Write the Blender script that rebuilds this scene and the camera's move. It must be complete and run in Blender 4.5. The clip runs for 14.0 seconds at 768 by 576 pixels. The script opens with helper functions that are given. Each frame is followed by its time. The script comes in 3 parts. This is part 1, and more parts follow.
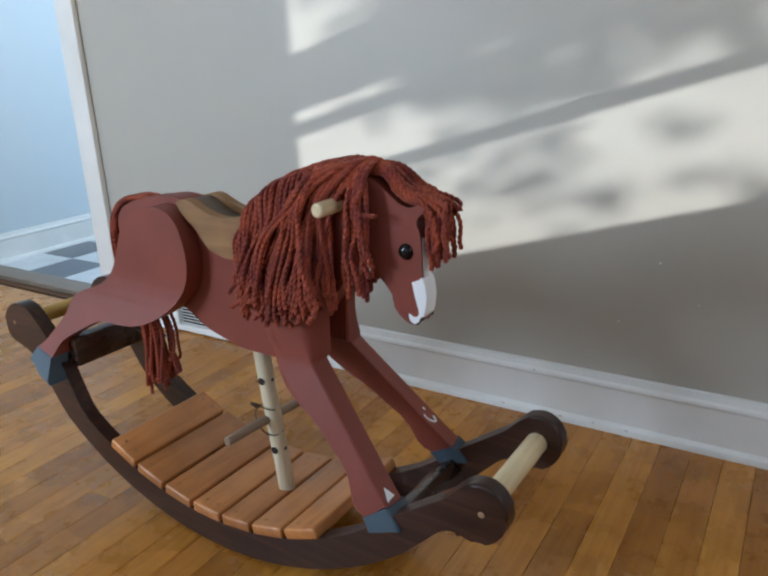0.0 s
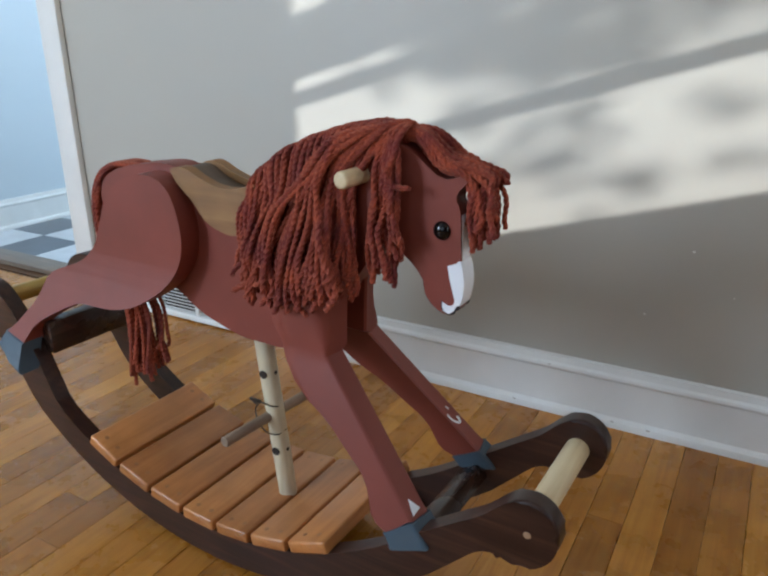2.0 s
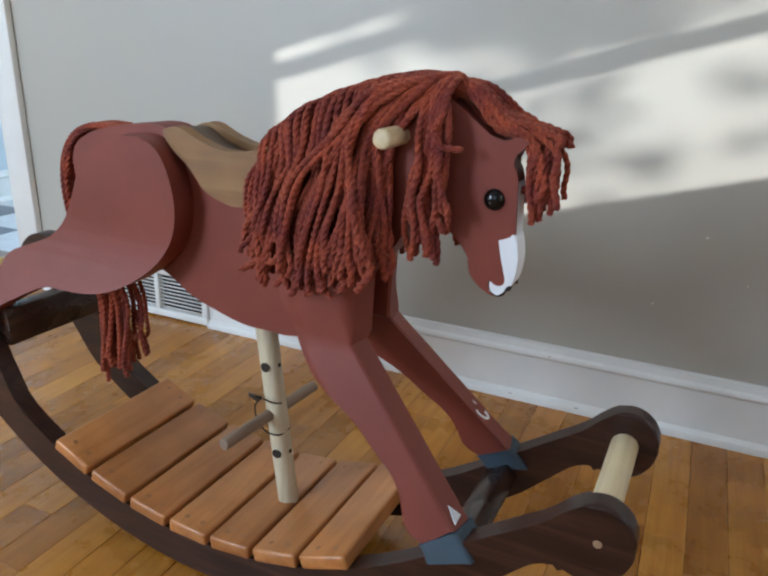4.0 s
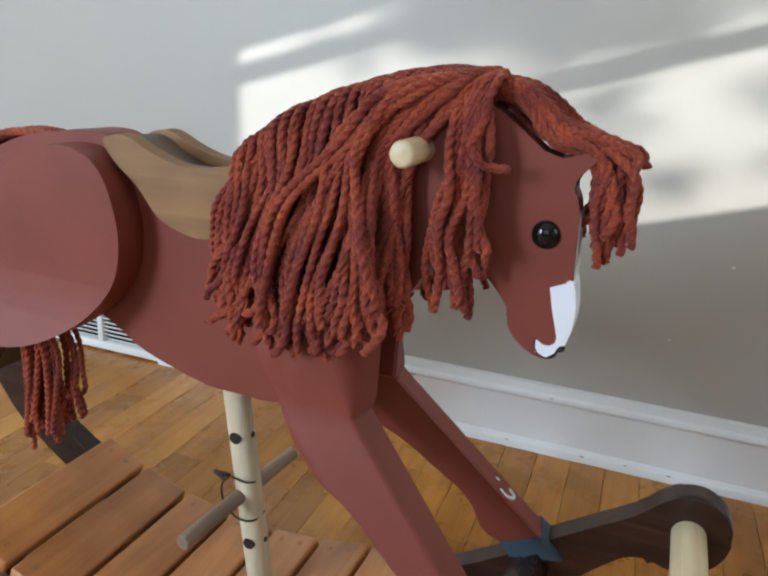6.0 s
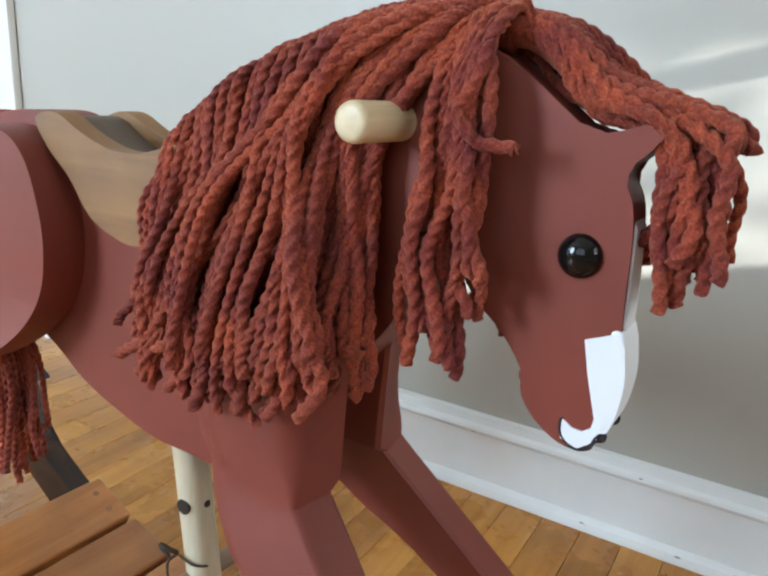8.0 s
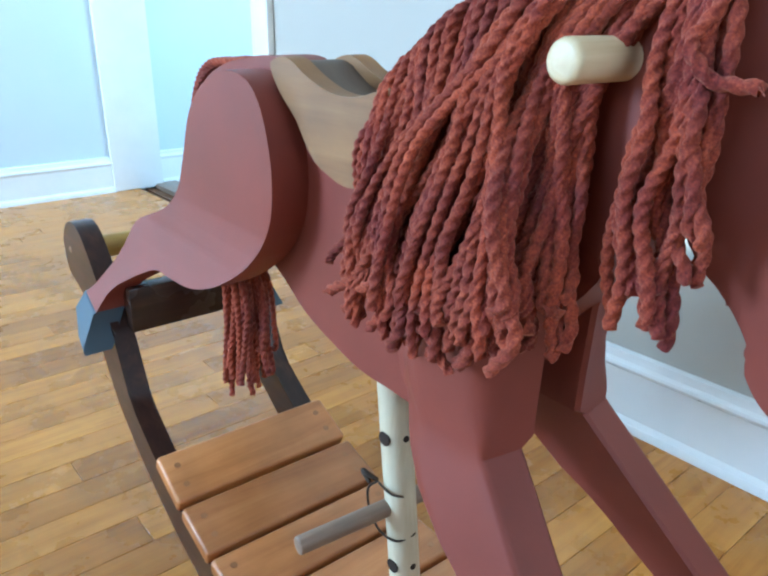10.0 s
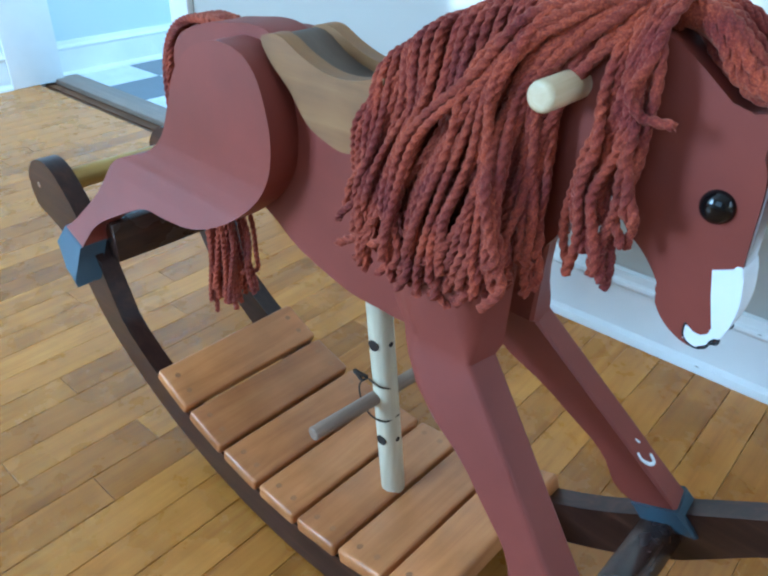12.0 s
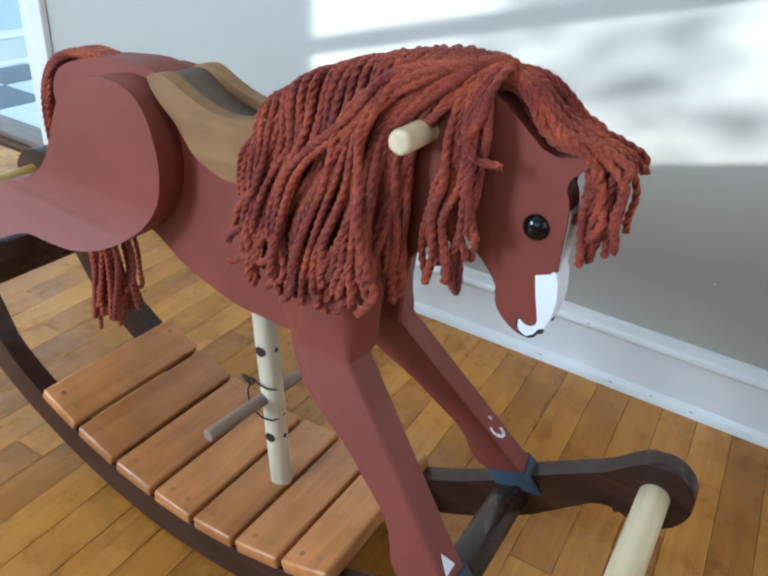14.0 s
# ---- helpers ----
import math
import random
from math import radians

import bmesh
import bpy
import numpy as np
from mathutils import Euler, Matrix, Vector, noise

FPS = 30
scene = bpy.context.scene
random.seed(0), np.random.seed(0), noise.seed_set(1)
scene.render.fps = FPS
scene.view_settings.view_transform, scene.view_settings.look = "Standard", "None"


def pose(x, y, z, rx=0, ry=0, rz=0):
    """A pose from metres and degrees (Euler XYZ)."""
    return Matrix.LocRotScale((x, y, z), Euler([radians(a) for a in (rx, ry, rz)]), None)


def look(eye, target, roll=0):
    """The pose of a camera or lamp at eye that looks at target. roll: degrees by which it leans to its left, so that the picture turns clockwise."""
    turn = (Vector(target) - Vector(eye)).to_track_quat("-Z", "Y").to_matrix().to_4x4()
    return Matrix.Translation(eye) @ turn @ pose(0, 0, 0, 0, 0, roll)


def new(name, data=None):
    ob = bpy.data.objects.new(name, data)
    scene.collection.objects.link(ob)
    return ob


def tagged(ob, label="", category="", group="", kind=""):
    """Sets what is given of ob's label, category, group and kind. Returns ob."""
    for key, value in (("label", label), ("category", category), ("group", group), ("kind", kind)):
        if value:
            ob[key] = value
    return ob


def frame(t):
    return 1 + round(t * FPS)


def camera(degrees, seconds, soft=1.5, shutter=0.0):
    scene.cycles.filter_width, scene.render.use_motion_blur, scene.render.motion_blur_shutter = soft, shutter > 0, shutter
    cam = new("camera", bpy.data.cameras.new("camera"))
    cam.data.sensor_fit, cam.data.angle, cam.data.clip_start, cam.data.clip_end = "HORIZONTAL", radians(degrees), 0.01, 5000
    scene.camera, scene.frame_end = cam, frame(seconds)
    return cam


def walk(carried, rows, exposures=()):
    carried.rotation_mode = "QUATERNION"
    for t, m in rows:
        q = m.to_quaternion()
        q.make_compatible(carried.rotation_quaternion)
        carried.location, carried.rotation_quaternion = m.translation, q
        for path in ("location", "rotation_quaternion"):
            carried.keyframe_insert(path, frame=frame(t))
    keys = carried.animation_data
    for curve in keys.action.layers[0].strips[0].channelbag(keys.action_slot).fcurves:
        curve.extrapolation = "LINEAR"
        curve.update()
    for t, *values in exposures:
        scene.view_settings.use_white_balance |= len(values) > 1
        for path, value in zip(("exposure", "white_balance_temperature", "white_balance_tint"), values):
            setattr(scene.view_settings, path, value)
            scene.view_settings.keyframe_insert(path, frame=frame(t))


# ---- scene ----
cam = camera(58.40, 14.0, soft=2.4)
# seconds, eye, target, roll
PATH = [
    (0, (0.6890, -0.7657, 0.7687), (0.1846, 0.0376, 0.4520), -2.28),
    (0.5, (0.6762, -0.7503, 0.7697), (0.1677, 0.0484, 0.4480), -2.54),
    (1, (0.6396, -0.7244, 0.7566), (0.1417, 0.0753, 0.4209), -1.56),
    (1.5, (0.6100, -0.7096, 0.7389), (0.1218, 0.0976, 0.4072), -0.99),
    (2, (0.5742, -0.7043, 0.7296), (0.1048, 0.1121, 0.3934), -0.39),
    (2.5, (0.5340, -0.7080, 0.7160), (0.0918, 0.1244, 0.3821), -0.08),
    (3, (0.4971, -0.7076, 0.7025), (0.0792, 0.1370, 0.3676), 0.77),
    (5.5, (0.3462, -0.5781, 0.6474), (0.0040, 0.3027, 0.3202), 2.48),
    (6, (0.3192, -0.5399, 0.6507), (-0.0069, 0.3507, 0.3338), 2.95),
    (6.5, (0.3165, -0.4697, 0.6337), (-0.0399, 0.4158, 0.3356), 2.17),
    (7, (0.3169, -0.3950, 0.6137), (-0.0629, 0.4822, 0.3199), 0.85),
    (7.2, (0.3204, -0.3834, 0.5988), (-0.0775, 0.4956, 0.3359), 1.65),
    (9.3, (0.3576, -0.3132, 0.6043), (-0.2885, 0.3773, 0.2792), 1.31),
    (9.5, (0.3542, -0.3142, 0.6037), (-0.3190, 0.3482, 0.2748), 0.80),
    (10, (0.3437, -0.3290, 0.6021), (-0.3676, 0.2713, 0.2364), 0.82),
    (10.5, (0.3398, -0.3498, 0.6130), (-0.3606, 0.2286, 0.1947), 1.29),
    (11, (0.3489, -0.3834, 0.6491), (-0.3080, 0.1867, 0.1556), 0.64),
    (11.5, (0.3534, -0.4135, 0.6858), (-0.2397, 0.1952, 0.1588), 0.78),
    (12, (0.3537, -0.4403, 0.7056), (-0.1991, 0.2015, 0.1741), 1.26),
    (12.5, (0.3602, -0.4658, 0.7236), (-0.1411, 0.2276, 0.2059), 2.66),
    (13, (0.3728, -0.4829, 0.7333), (-0.0884, 0.2415, 0.2209), 3.58),
    (13.5, (0.3788, -0.4955, 0.7389), (-0.0409, 0.2572, 0.2316), 5.35),
    (14, (0.3850, -0.5095, 0.7567), (-0.0131, 0.2492, 0.2411), 5.62),
]
EXPOSURES = [(0, 0.42, 5950, 10), (3.2, 0.52, 5950, 10), (5.5, 0.7, 6050, 10), (7.2, 0.95, 6000, 8), (9.3, 1.35, 5400, 2), (10.5, 1.40, 4500, -3), (11.5, 1.18, 4300, -5), (12.5, 1.15, 4850, -1), (14, 1.1, 5400, 5)]
walk(cam, [(t, look(eye, target, roll)) for t, eye, target, roll in PATH], EXPOSURES)

# ---- world, sun, daylight fill ----
world = bpy.data.worlds.new("world")
scene.world = world
world.use_nodes = True
wn = world.node_tree
sky = wn.nodes.new("ShaderNodeTexSky")
sky.sky_type = 'NISHITA'
sky.sun_disc = False
SUN_DIR = Vector((-1.0, 0.62, -0.285)).normalized()
sky.sun_elevation = math.asin(-SUN_DIR.z)
sky.sun_rotation = math.atan2(-SUN_DIR.x, -SUN_DIR.y)
wn.links.new(sky.outputs[0], wn.nodes["Background"].inputs[0])
wn.nodes["Background"].inputs[1].default_value = 0.10

sun_data = bpy.data.lights.new("sun", 'SUN')
sun_data.energy = 5.0
sun_data.angle = radians(0.3)
sun_data.color = (1.0, 0.97, 0.92)
sun = new("sun", sun_data)
sun.matrix_world = look((3, -1.5, 2), Vector((3, -1.5, 2)) + SUN_DIR)


def fill_light(name, eye, target, w, h, watts, color):
    d = bpy.data.lights.new(name, 'AREA')
    d.shape, d.size, d.size_y, d.energy, d.color = 'RECTANGLE', w, h, watts, color
    ob = new(name, d)
    ob.matrix_world = look(eye, target)
    return ob


# daylight fill lamps added at the wall openings, and in the hall without one
fill_light("daylight_fill_back", (0.2, -2.72, 1.45), (-0.2, 0, 0.7), 1.5, 1.25, 4.6, (0.80, 0.90, 1.0))
fill_light("daylight_fill_side", (2.33, -0.35, 1.5), (0, -0.4, 0.5), 1.3, 0.9, 6.2, (0.97, 0.97, 1.0))
fill_light("daylight_fill_hall", (-0.75, 1.55, 1.3), (-2.2, 1.2, 0.7), 0.8, 1.2, 21, (0.72, 0.88, 1.0))
fill_light("daylight_fill_left", (-1.75, -2.72, 1.4), (-1.7, 0, 0.3), 0.8, 1.25, 52, (0.74, 0.87, 1.0))


# ---- materials ----
def mat(name, rough=0.5, metal=0.0, spec=0.5, coat=0.0):
    m = bpy.data.materials.new(name)
    m.use_nodes = True
    nt = m.node_tree
    b = nt.nodes["Principled BSDF"]
    b.inputs["Roughness"].default_value = rough
    b.inputs["Metallic"].default_value = metal
    b.inputs["Specular IOR Level"].default_value = spec
    b.inputs["Coat Weight"].default_value = coat
    b.inputs["Coat Roughness"].default_value = 0.15
    return m, nt, b


def coords(nt, scale=(1, 1, 1), rot=(0, 0, 0), offset_by_object=False):
    tc = nt.nodes.new("ShaderNodeTexCoord")
    mp = nt.nodes.new("ShaderNodeMapping")
    mp.inputs["Scale"].default_value = scale
    mp.inputs["Rotation"].default_value = rot
    nt.links.new(tc.outputs["Object"], mp.inputs["Vector"])
    if offset_by_object:
        oi = nt.nodes.new("ShaderNodeObjectInfo")
        mul = nt.nodes.new("ShaderNodeMath")
        mul.operation = 'MULTIPLY'
        mul.inputs[1].default_value = 37.0
        nt.links.new(oi.outputs["Random"], mul.inputs[0])
        nt.links.new(mul.outputs[0], mp.inputs["Location"])
    return mp


def noise_tex(nt, vec, scale, detail=4, rough=0.55, distortion=0.0):
    n = nt.nodes.new("ShaderNodeTexNoise")
    n.inputs["Scale"].default_value = scale
    n.inputs["Detail"].default_value = detail
    n.inputs["Roughness"].default_value = rough
    n.inputs["Distortion"].default_value = distortion
    nt.links.new(vec.outputs[0], n.inputs["Vector"])
    return n


def ramp(nt, fac, stops):
    r = nt.nodes.new("ShaderNodeValToRGB")
    while len(r.color_ramp.elements) < len(stops):
        r.color_ramp.elements.new(0.5)
    for e, (p, c) in zip(r.color_ramp.elements, stops):
        e.position, e.color = p, (*c, 1)
    nt.links.new(fac, r.inputs[0])
    return r


def mix(nt, fac, a, b, mode='MIX'):
    m = nt.nodes.new("ShaderNodeMix")
    m.data_type, m.blend_type = 'RGBA', mode
    if isinstance(fac, (int, float)):
        m.inputs[0].default_value = fac
    else:
        nt.links.new(fac, m.inputs[0])
    for s, v in ((m.inputs[6], a), (m.inputs[7], b)):
        if isinstance(v, tuple):
            s.default_value = (*v, 1)
        else:
            nt.links.new(v, s)
    return m.outputs[2]


def bump(nt, b, height, strength, dist=0.001):
    n = nt.nodes.new("ShaderNodeBump")
    n.inputs["Strength"].default_value = strength
    n.inputs["Distance"].default_value = dist
    nt.links.new(height, n.inputs["Height"])
    nt.links.new(n.outputs[0], b.inputs["Normal"])


def rough_from(nt, b, fac, lo, hi):
    mr = nt.nodes.new("ShaderNodeMapRange")
    mr.inputs["To Min"].default_value, mr.inputs["To Max"].default_value = lo, hi
    nt.links.new(fac, mr.inputs[0])
    nt.links.new(mr.outputs[0], b.inputs["Roughness"])


def paint_mat(name, color, rough=0.45, var=0.12, wear=0.0, wear_color=(0.5, 0.4, 0.3)):
    m, nt, b = mat(name, rough, spec=0.3)
    v = coords(nt)
    big = noise_tex(nt, v, 9, 4)
    dark = tuple(c * (1 - var) for c in color)
    light = tuple(min(1, c * (1 + var)) for c in color)
    col = ramp(nt, big.outputs[0], [(0.3, dark), (0.7, light)]).outputs[0]
    if wear:
        w = noise_tex(nt, v, 120, 5, 0.7)
        wf = ramp(nt, w.outputs[0], [(0.66, (0, 0, 0)), (0.72, (wear,) * 3)])
        col = mix(nt, wf.outputs[0], col, wear_color)
    nt.links.new(col, b.inputs["Base Color"])
    fine = noise_tex(nt, v, 420, 3)
    bump(nt, b, fine.outputs[0], 0.12, 0.0006)
    rough_from(nt, b, big.outputs[0], rough - 0.07, rough + 0.07)
    return m


def wood_mat(name, stops, grain_axis='X', rough=0.4, scale=1.0, per_object=False, streak=28, blotch=0.25, spec=0.5):
    m, nt, b = mat(name, rough, spec=spec)
    s = {'X': (1.2, streak, streak), 'Y': (streak, 1.2, streak), 'Z': (streak, streak, 1.2)}[grain_axis]
    v = coords(nt, tuple(k * scale for k in s), offset_by_object=per_object)
    g = noise_tex(nt, v, 3.0, 8, 0.62, 0.6)
    col = ramp(nt, g.outputs[0], stops).outputs[0]
    v2 = coords(nt, (1, 1, 1), offset_by_object=per_object)
    bl = noise_tex(nt, v2, 16, 3)
    shade = ramp(nt, bl.outputs[0], [(0.3, (1 - blotch,) * 3), (0.7, (1.0, 1.0, 1.0))])
    col = mix(nt, 1.0, col, shade.outputs[0], 'MULTIPLY')
    if per_object:
        oi = nt.nodes.new("ShaderNodeObjectInfo")
        tone = ramp(nt, oi.outputs["Random"], [(0.0, (0.78, 0.72, 0.66)), (0.5, (0.95, 0.92, 0.9)), (1.0, (1.12, 1.08, 1.0))])
        col = mix(nt, 1.0, col, tone.outputs[0], 'MULTIPLY')
    nt.links.new(col, b.inputs["Base Color"])
    bump(nt, b, g.outputs[0], 0.18, 0.0008)
    rough_from(nt, b, bl.outputs[0], rough - 0.08, rough + 0.1)
    return m


M_RED = paint_mat("barn_red_paint", (0.196, 0.045, 0.030), 0.50, 0.12)
M_HOOF = paint_mat("blue_grey_hoof_paint", (0.058, 0.086, 0.112), 0.45, 0.15, 0.5, (0.2, 0.22, 0.25))
M_WHITE = paint_mat("white_muzzle_paint", (0.78, 0.80, 0.83), 0.45, 0.05)
M_BLACKLINE = paint_mat("black_line_paint", (0.02, 0.02, 0.022), 0.4, 0.1)
M_SADDLE = wood_mat("tan_saddle_wood", [(0.25, (0.190, 0.088, 0.026)), (0.55, (0.270, 0.132, 0.040)), (0.8, (0.33, 0.175, 0.058))], 'X', 0.5, 1.0, streak=14)
M_SEAT = wood_mat("grey_brown_seat_wood", [(0.25, (0.085, 0.058, 0.040)), (0.55, (0.125, 0.088, 0.060)), (0.8, (0.17, 0.122, 0.085))], 'X', 0.55, 1.0, streak=14)
M_WALNUT = wood_mat("dark_walnut", [(0.3, (0.018, 0.007, 0.005)), (0.5, (0.038, 0.015, 0.010)), (0.72, (0.085, 0.036, 0.021))], 'X', 0.33, 1.0, streak=22, spec=0.35)
M_WALNUT_Y = wood_mat("dark_walnut_cross", [(0.3, (0.022, 0.011, 0.008)), (0.5, (0.042, 0.02, 0.013)), (0.72, (0.09, 0.046, 0.03))], 'Y', 0.26, 1.0, streak=22)
M_SLAT = wood_mat("cherry_slat", [(0.25, (0.32, 0.115, 0.032)), (0.5, (0.47, 0.19, 0.056)), (0.8, (0.60, 0.28, 0.100))], 'Y', 0.34, 1.0, True, streak=16)
M_BIRCH = wood_mat("pale_birch", [(0.25, (0.52, 0.42, 0.26)), (0.55, (0.64, 0.56, 0.39)), (0.8, (0.72, 0.66, 0.5))], 'Z', 0.5, 1.0, streak=30, blotch=0.15)
M_BIRCH_Y = wood_mat("pale_dowel", [(0.25, (0.58, 0.44, 0.24)), (0.55, (0.70, 0.57, 0.35)), (0.8, (0.78, 0.68, 0.48))], 'Y', 0.4, 1.0, streak=30, blotch=0.12)
M_YELLOW_DOWEL = wood_mat("yellowed_dowel", [(0.25, (0.42, 0.26, 0.05)), (0.55, (0.55, 0.36, 0.08)), (0.8, (0.62, 0.45, 0.14))], 'Y', 0.4, 1.0, streak=30, blotch=0.15)
M_GREYROD = wood_mat("weathered_rod", [(0.25, (0.17, 0.11, 0.07)), (0.55, (0.27, 0.185, 0.125)), (0.8, (0.36, 0.26, 0.18))], 'Y', 0.55, 1.0, streak=30)
M_PLUG = wood_mat("wood_plug", [(0.25, (0.30, 0.17, 0.09)), (0.8, (0.45, 0.30, 0.18))], 'Z', 0.5, 1.0)
M_SLAT_PLUG = wood_mat("slat_plug", [(0.25, (0.26, 0.105, 0.035)), (0.8, (0.40, 0.18, 0.07))], 'X', 0.4, 1.0)
# near-black colour for the shade in the post holes and behind the louvers
M_HOLE_SHADE = paint_mat("dark_hole_shade", (0.03, 0.02, 0.015), 0.8, 0.2)
M_CORD = paint_mat("dark_cord", (0.045, 0.03, 0.02), 0.8, 0.3)
M_EYE, _nt, _b = mat("black_glass_eye", 0.10, spec=0.35)
_b.inputs["Base Color"].default_value = (0.006, 0.005, 0.005, 1)


def yarn_mat():
    m, nt, b = mat("red_wool_yarn", 0.92, spec=0.15)
    v = coords(nt)
    n1 = noise_tex(nt, v, 700, 3, 0.7)
    n2 = noise_tex(nt, v, 22, 3)
    c1 = ramp(nt, n1.outputs[0], [(0.3, (0.12, 0.018, 0.017)), (0.58, (0.29, 0.058, 0.028)), (0.82, (0.49, 0.140, 0.056))])
    c2 = ramp(nt, n2.outputs[0], [(0.38, (0.56, 0.46, 0.80)), (0.60, (1.08, 1.08, 1.0))])
    oi = nt.nodes.new("ShaderNodeObjectInfo")
    c3 = ramp(nt, oi.outputs["Random"], [(0.0, (0.75, 0.66, 0.8)), (0.5, (1.0, 1.0, 1.0)), (1.0, (1.2, 1.12, 1.0))])
    col = mix(nt, 1.0, mix(nt, 1.0, c1.outputs[0], c2.outputs[0], 'MULTIPLY'), c3.outputs[0], 'MULTIPLY')
    nt.links.new(col, b.inputs["Base Color"])
    b.inputs["Sheen Weight"].default_value = 0.35
    b.inputs["Sheen Roughness"].default_value = 0.6
    b.inputs["Sheen Tint"].default_value = (0.9, 0.45, 0.3, 1)
    bump(nt, b, n1.outputs[0], 0.4, 0.0010)
    return m


M_YARN = yarn_mat()


def wall_mat(name, color):
    m, nt, b = mat(name, 0.5)
    v = coords(nt)
    big = noise_tex(nt, v, 1.6, 3)
    fine = noise_tex(nt, v, 260, 3)
    col = ramp(nt, big.outputs[0], [(0.35, tuple(c * 0.96 for c in color)), (0.65, color)])
    nt.links.new(col.outputs[0], b.inputs["Base Color"])
    bump(nt, b, fine.outputs[0], 0.10, 0.0008)
    rough_from(nt, b, big.outputs[0], 0.42, 0.52)
    return m


M_WALL = wall_mat("greige_wall_paint", (0.420, 0.402, 0.350))
M_HALLWALL = wall_mat("pale_blue_wall_paint", (0.57, 0.64, 0.68))
M_CEIL = wall_mat("white_ceiling_paint", (0.78, 0.78, 0.76))
M_TRIM = paint_mat("white_trim_paint", (0.74, 0.74, 0.71), 0.24, 0.04, 0.35, (0.45, 0.42, 0.38))
M_THRESH = wood_mat("worn_threshold_wood", [(0.25, (0.16, 0.115, 0.085)), (0.8, (0.30, 0.235, 0.18))], 'X', 0.4, 1.0)


def floor_mat():
    m, nt, b = mat("amber_oak_strip", 0.22, spec=0.5)
    v = coords(nt, (26, 1.3, 1), offset_by_object=True)
    g = noise_tex(nt, v, 3.2, 8, 0.62, 0.7)
    col = ramp(nt, g.outputs[0], [(0.25, (0.35, 0.122, 0.012)), (0.5, (0.47, 0.198, 0.026)), (0.8, (0.56, 0.272, 0.052))]).outputs[0]
    oi = nt.nodes.new("ShaderNodeObjectInfo")
    tone = ramp(nt, oi.outputs["Random"], [(0.0, (0.72, 0.66, 0.58)), (0.4, (0.92, 0.89, 0.86)), (0.75, (1.03, 1.03, 1.03)), (1.0, (1.16, 1.2, 1.25))])
    col = mix(nt, 1.0, col, tone.outputs[0], 'MULTIPLY')
    v2 = coords(nt, (1, 1, 1), offset_by_object=True)
    st = noise_tex(nt, v2, 11, 5, 0.6)
    col = mix(nt, 1.0, col, ramp(nt, st.outputs[0], [(0.3, (0.72, 0.70, 0.68)), (0.6, (1, 1, 1))]).outputs[0], 'MULTIPLY')
    nt.links.new(col, b.inputs["Base Color"])
    bump(nt, b, g.outputs[0], 0.15, 0.0006)
    rough_from(nt, b, st.outputs[0], 0.2, 0.36)
    return m


M_FLOOR = floor_mat()
M_SUBFLOOR = paint_mat("dark_joint", (0.10, 0.045, 0.016), 0.6, 0.2)


def tile_mat(name, color):
    m, nt, b = mat(name, 0.28)
    v = coords(nt, offset_by_object=True)
    n = noise_tex(nt, v, 14, 6, 0.65, 0.5)
    col = ramp(nt, n.outputs[0], [(0.3, tuple(c * 0.8 for c in color)), (0.7, color)])
    nt.links.new(col.outputs[0], b.inputs["Base Color"])
    bump(nt, b, n.outputs[0], 0.05, 0.0005)
    return m


M_TILE_DARK = tile_mat("charcoal_tile", (0.11, 0.125, 0.15))
M_TILE_LIGHT = tile_mat("white_tile", (0.62, 0.64, 0.66))


# ---- mesh helpers ----
def link(name, bm, material, parent=None, label="", smooth=True, angle=40):
    me = bpy.data.meshes.new(name)
    bmesh.ops.recalc_face_normals(bm, faces=bm.faces[:])
    bm.to_mesh(me)
    bm.free()
    me.materials.append(material)
    if smooth:
        me.shade_smooth()
        me.set_sharp_from_angle(angle=radians(angle))
    ob = new(name, me)
    if parent:
        ob.parent = parent
    if label:
        tagged(ob, label)
    return ob


def even_shading(ob):
    """Keeps the broad faces of a rounded board flat in the light."""
    mod = ob.modifiers.new("weighted_normals", 'WEIGHTED_NORMAL')
    mod.keep_sharp = True
    mod.weight = 80
    return ob


def part(name, bm, material, parent, label="", angle=40):
    return link(name, bm, material, parent, label, True, angle)


def spline(points, per=6, closed=False):
    """A smooth curve through the control points."""
    pts = [Vector(p) for p in points]
    n = len(pts)
    out = []
    for i in range(n if closed else n - 1):
        p1, p2 = pts[i], pts[(i + 1) % n]
        p0 = pts[i - 1] if closed or i else p1
        p3 = pts[(i + 2) % n] if closed or i + 2 < n else p2
        for k in range(per):
            t = k / per
            out.append(0.5 * ((2 * p1) + (p2 - p0) * t + (2 * p0 - 5 * p1 + 4 * p2 - p3) * t * t + (3 * p1 - p0 - 3 * p2 + p3) * t ** 3))
    if not closed:
        out.append(pts[-1])
    return out


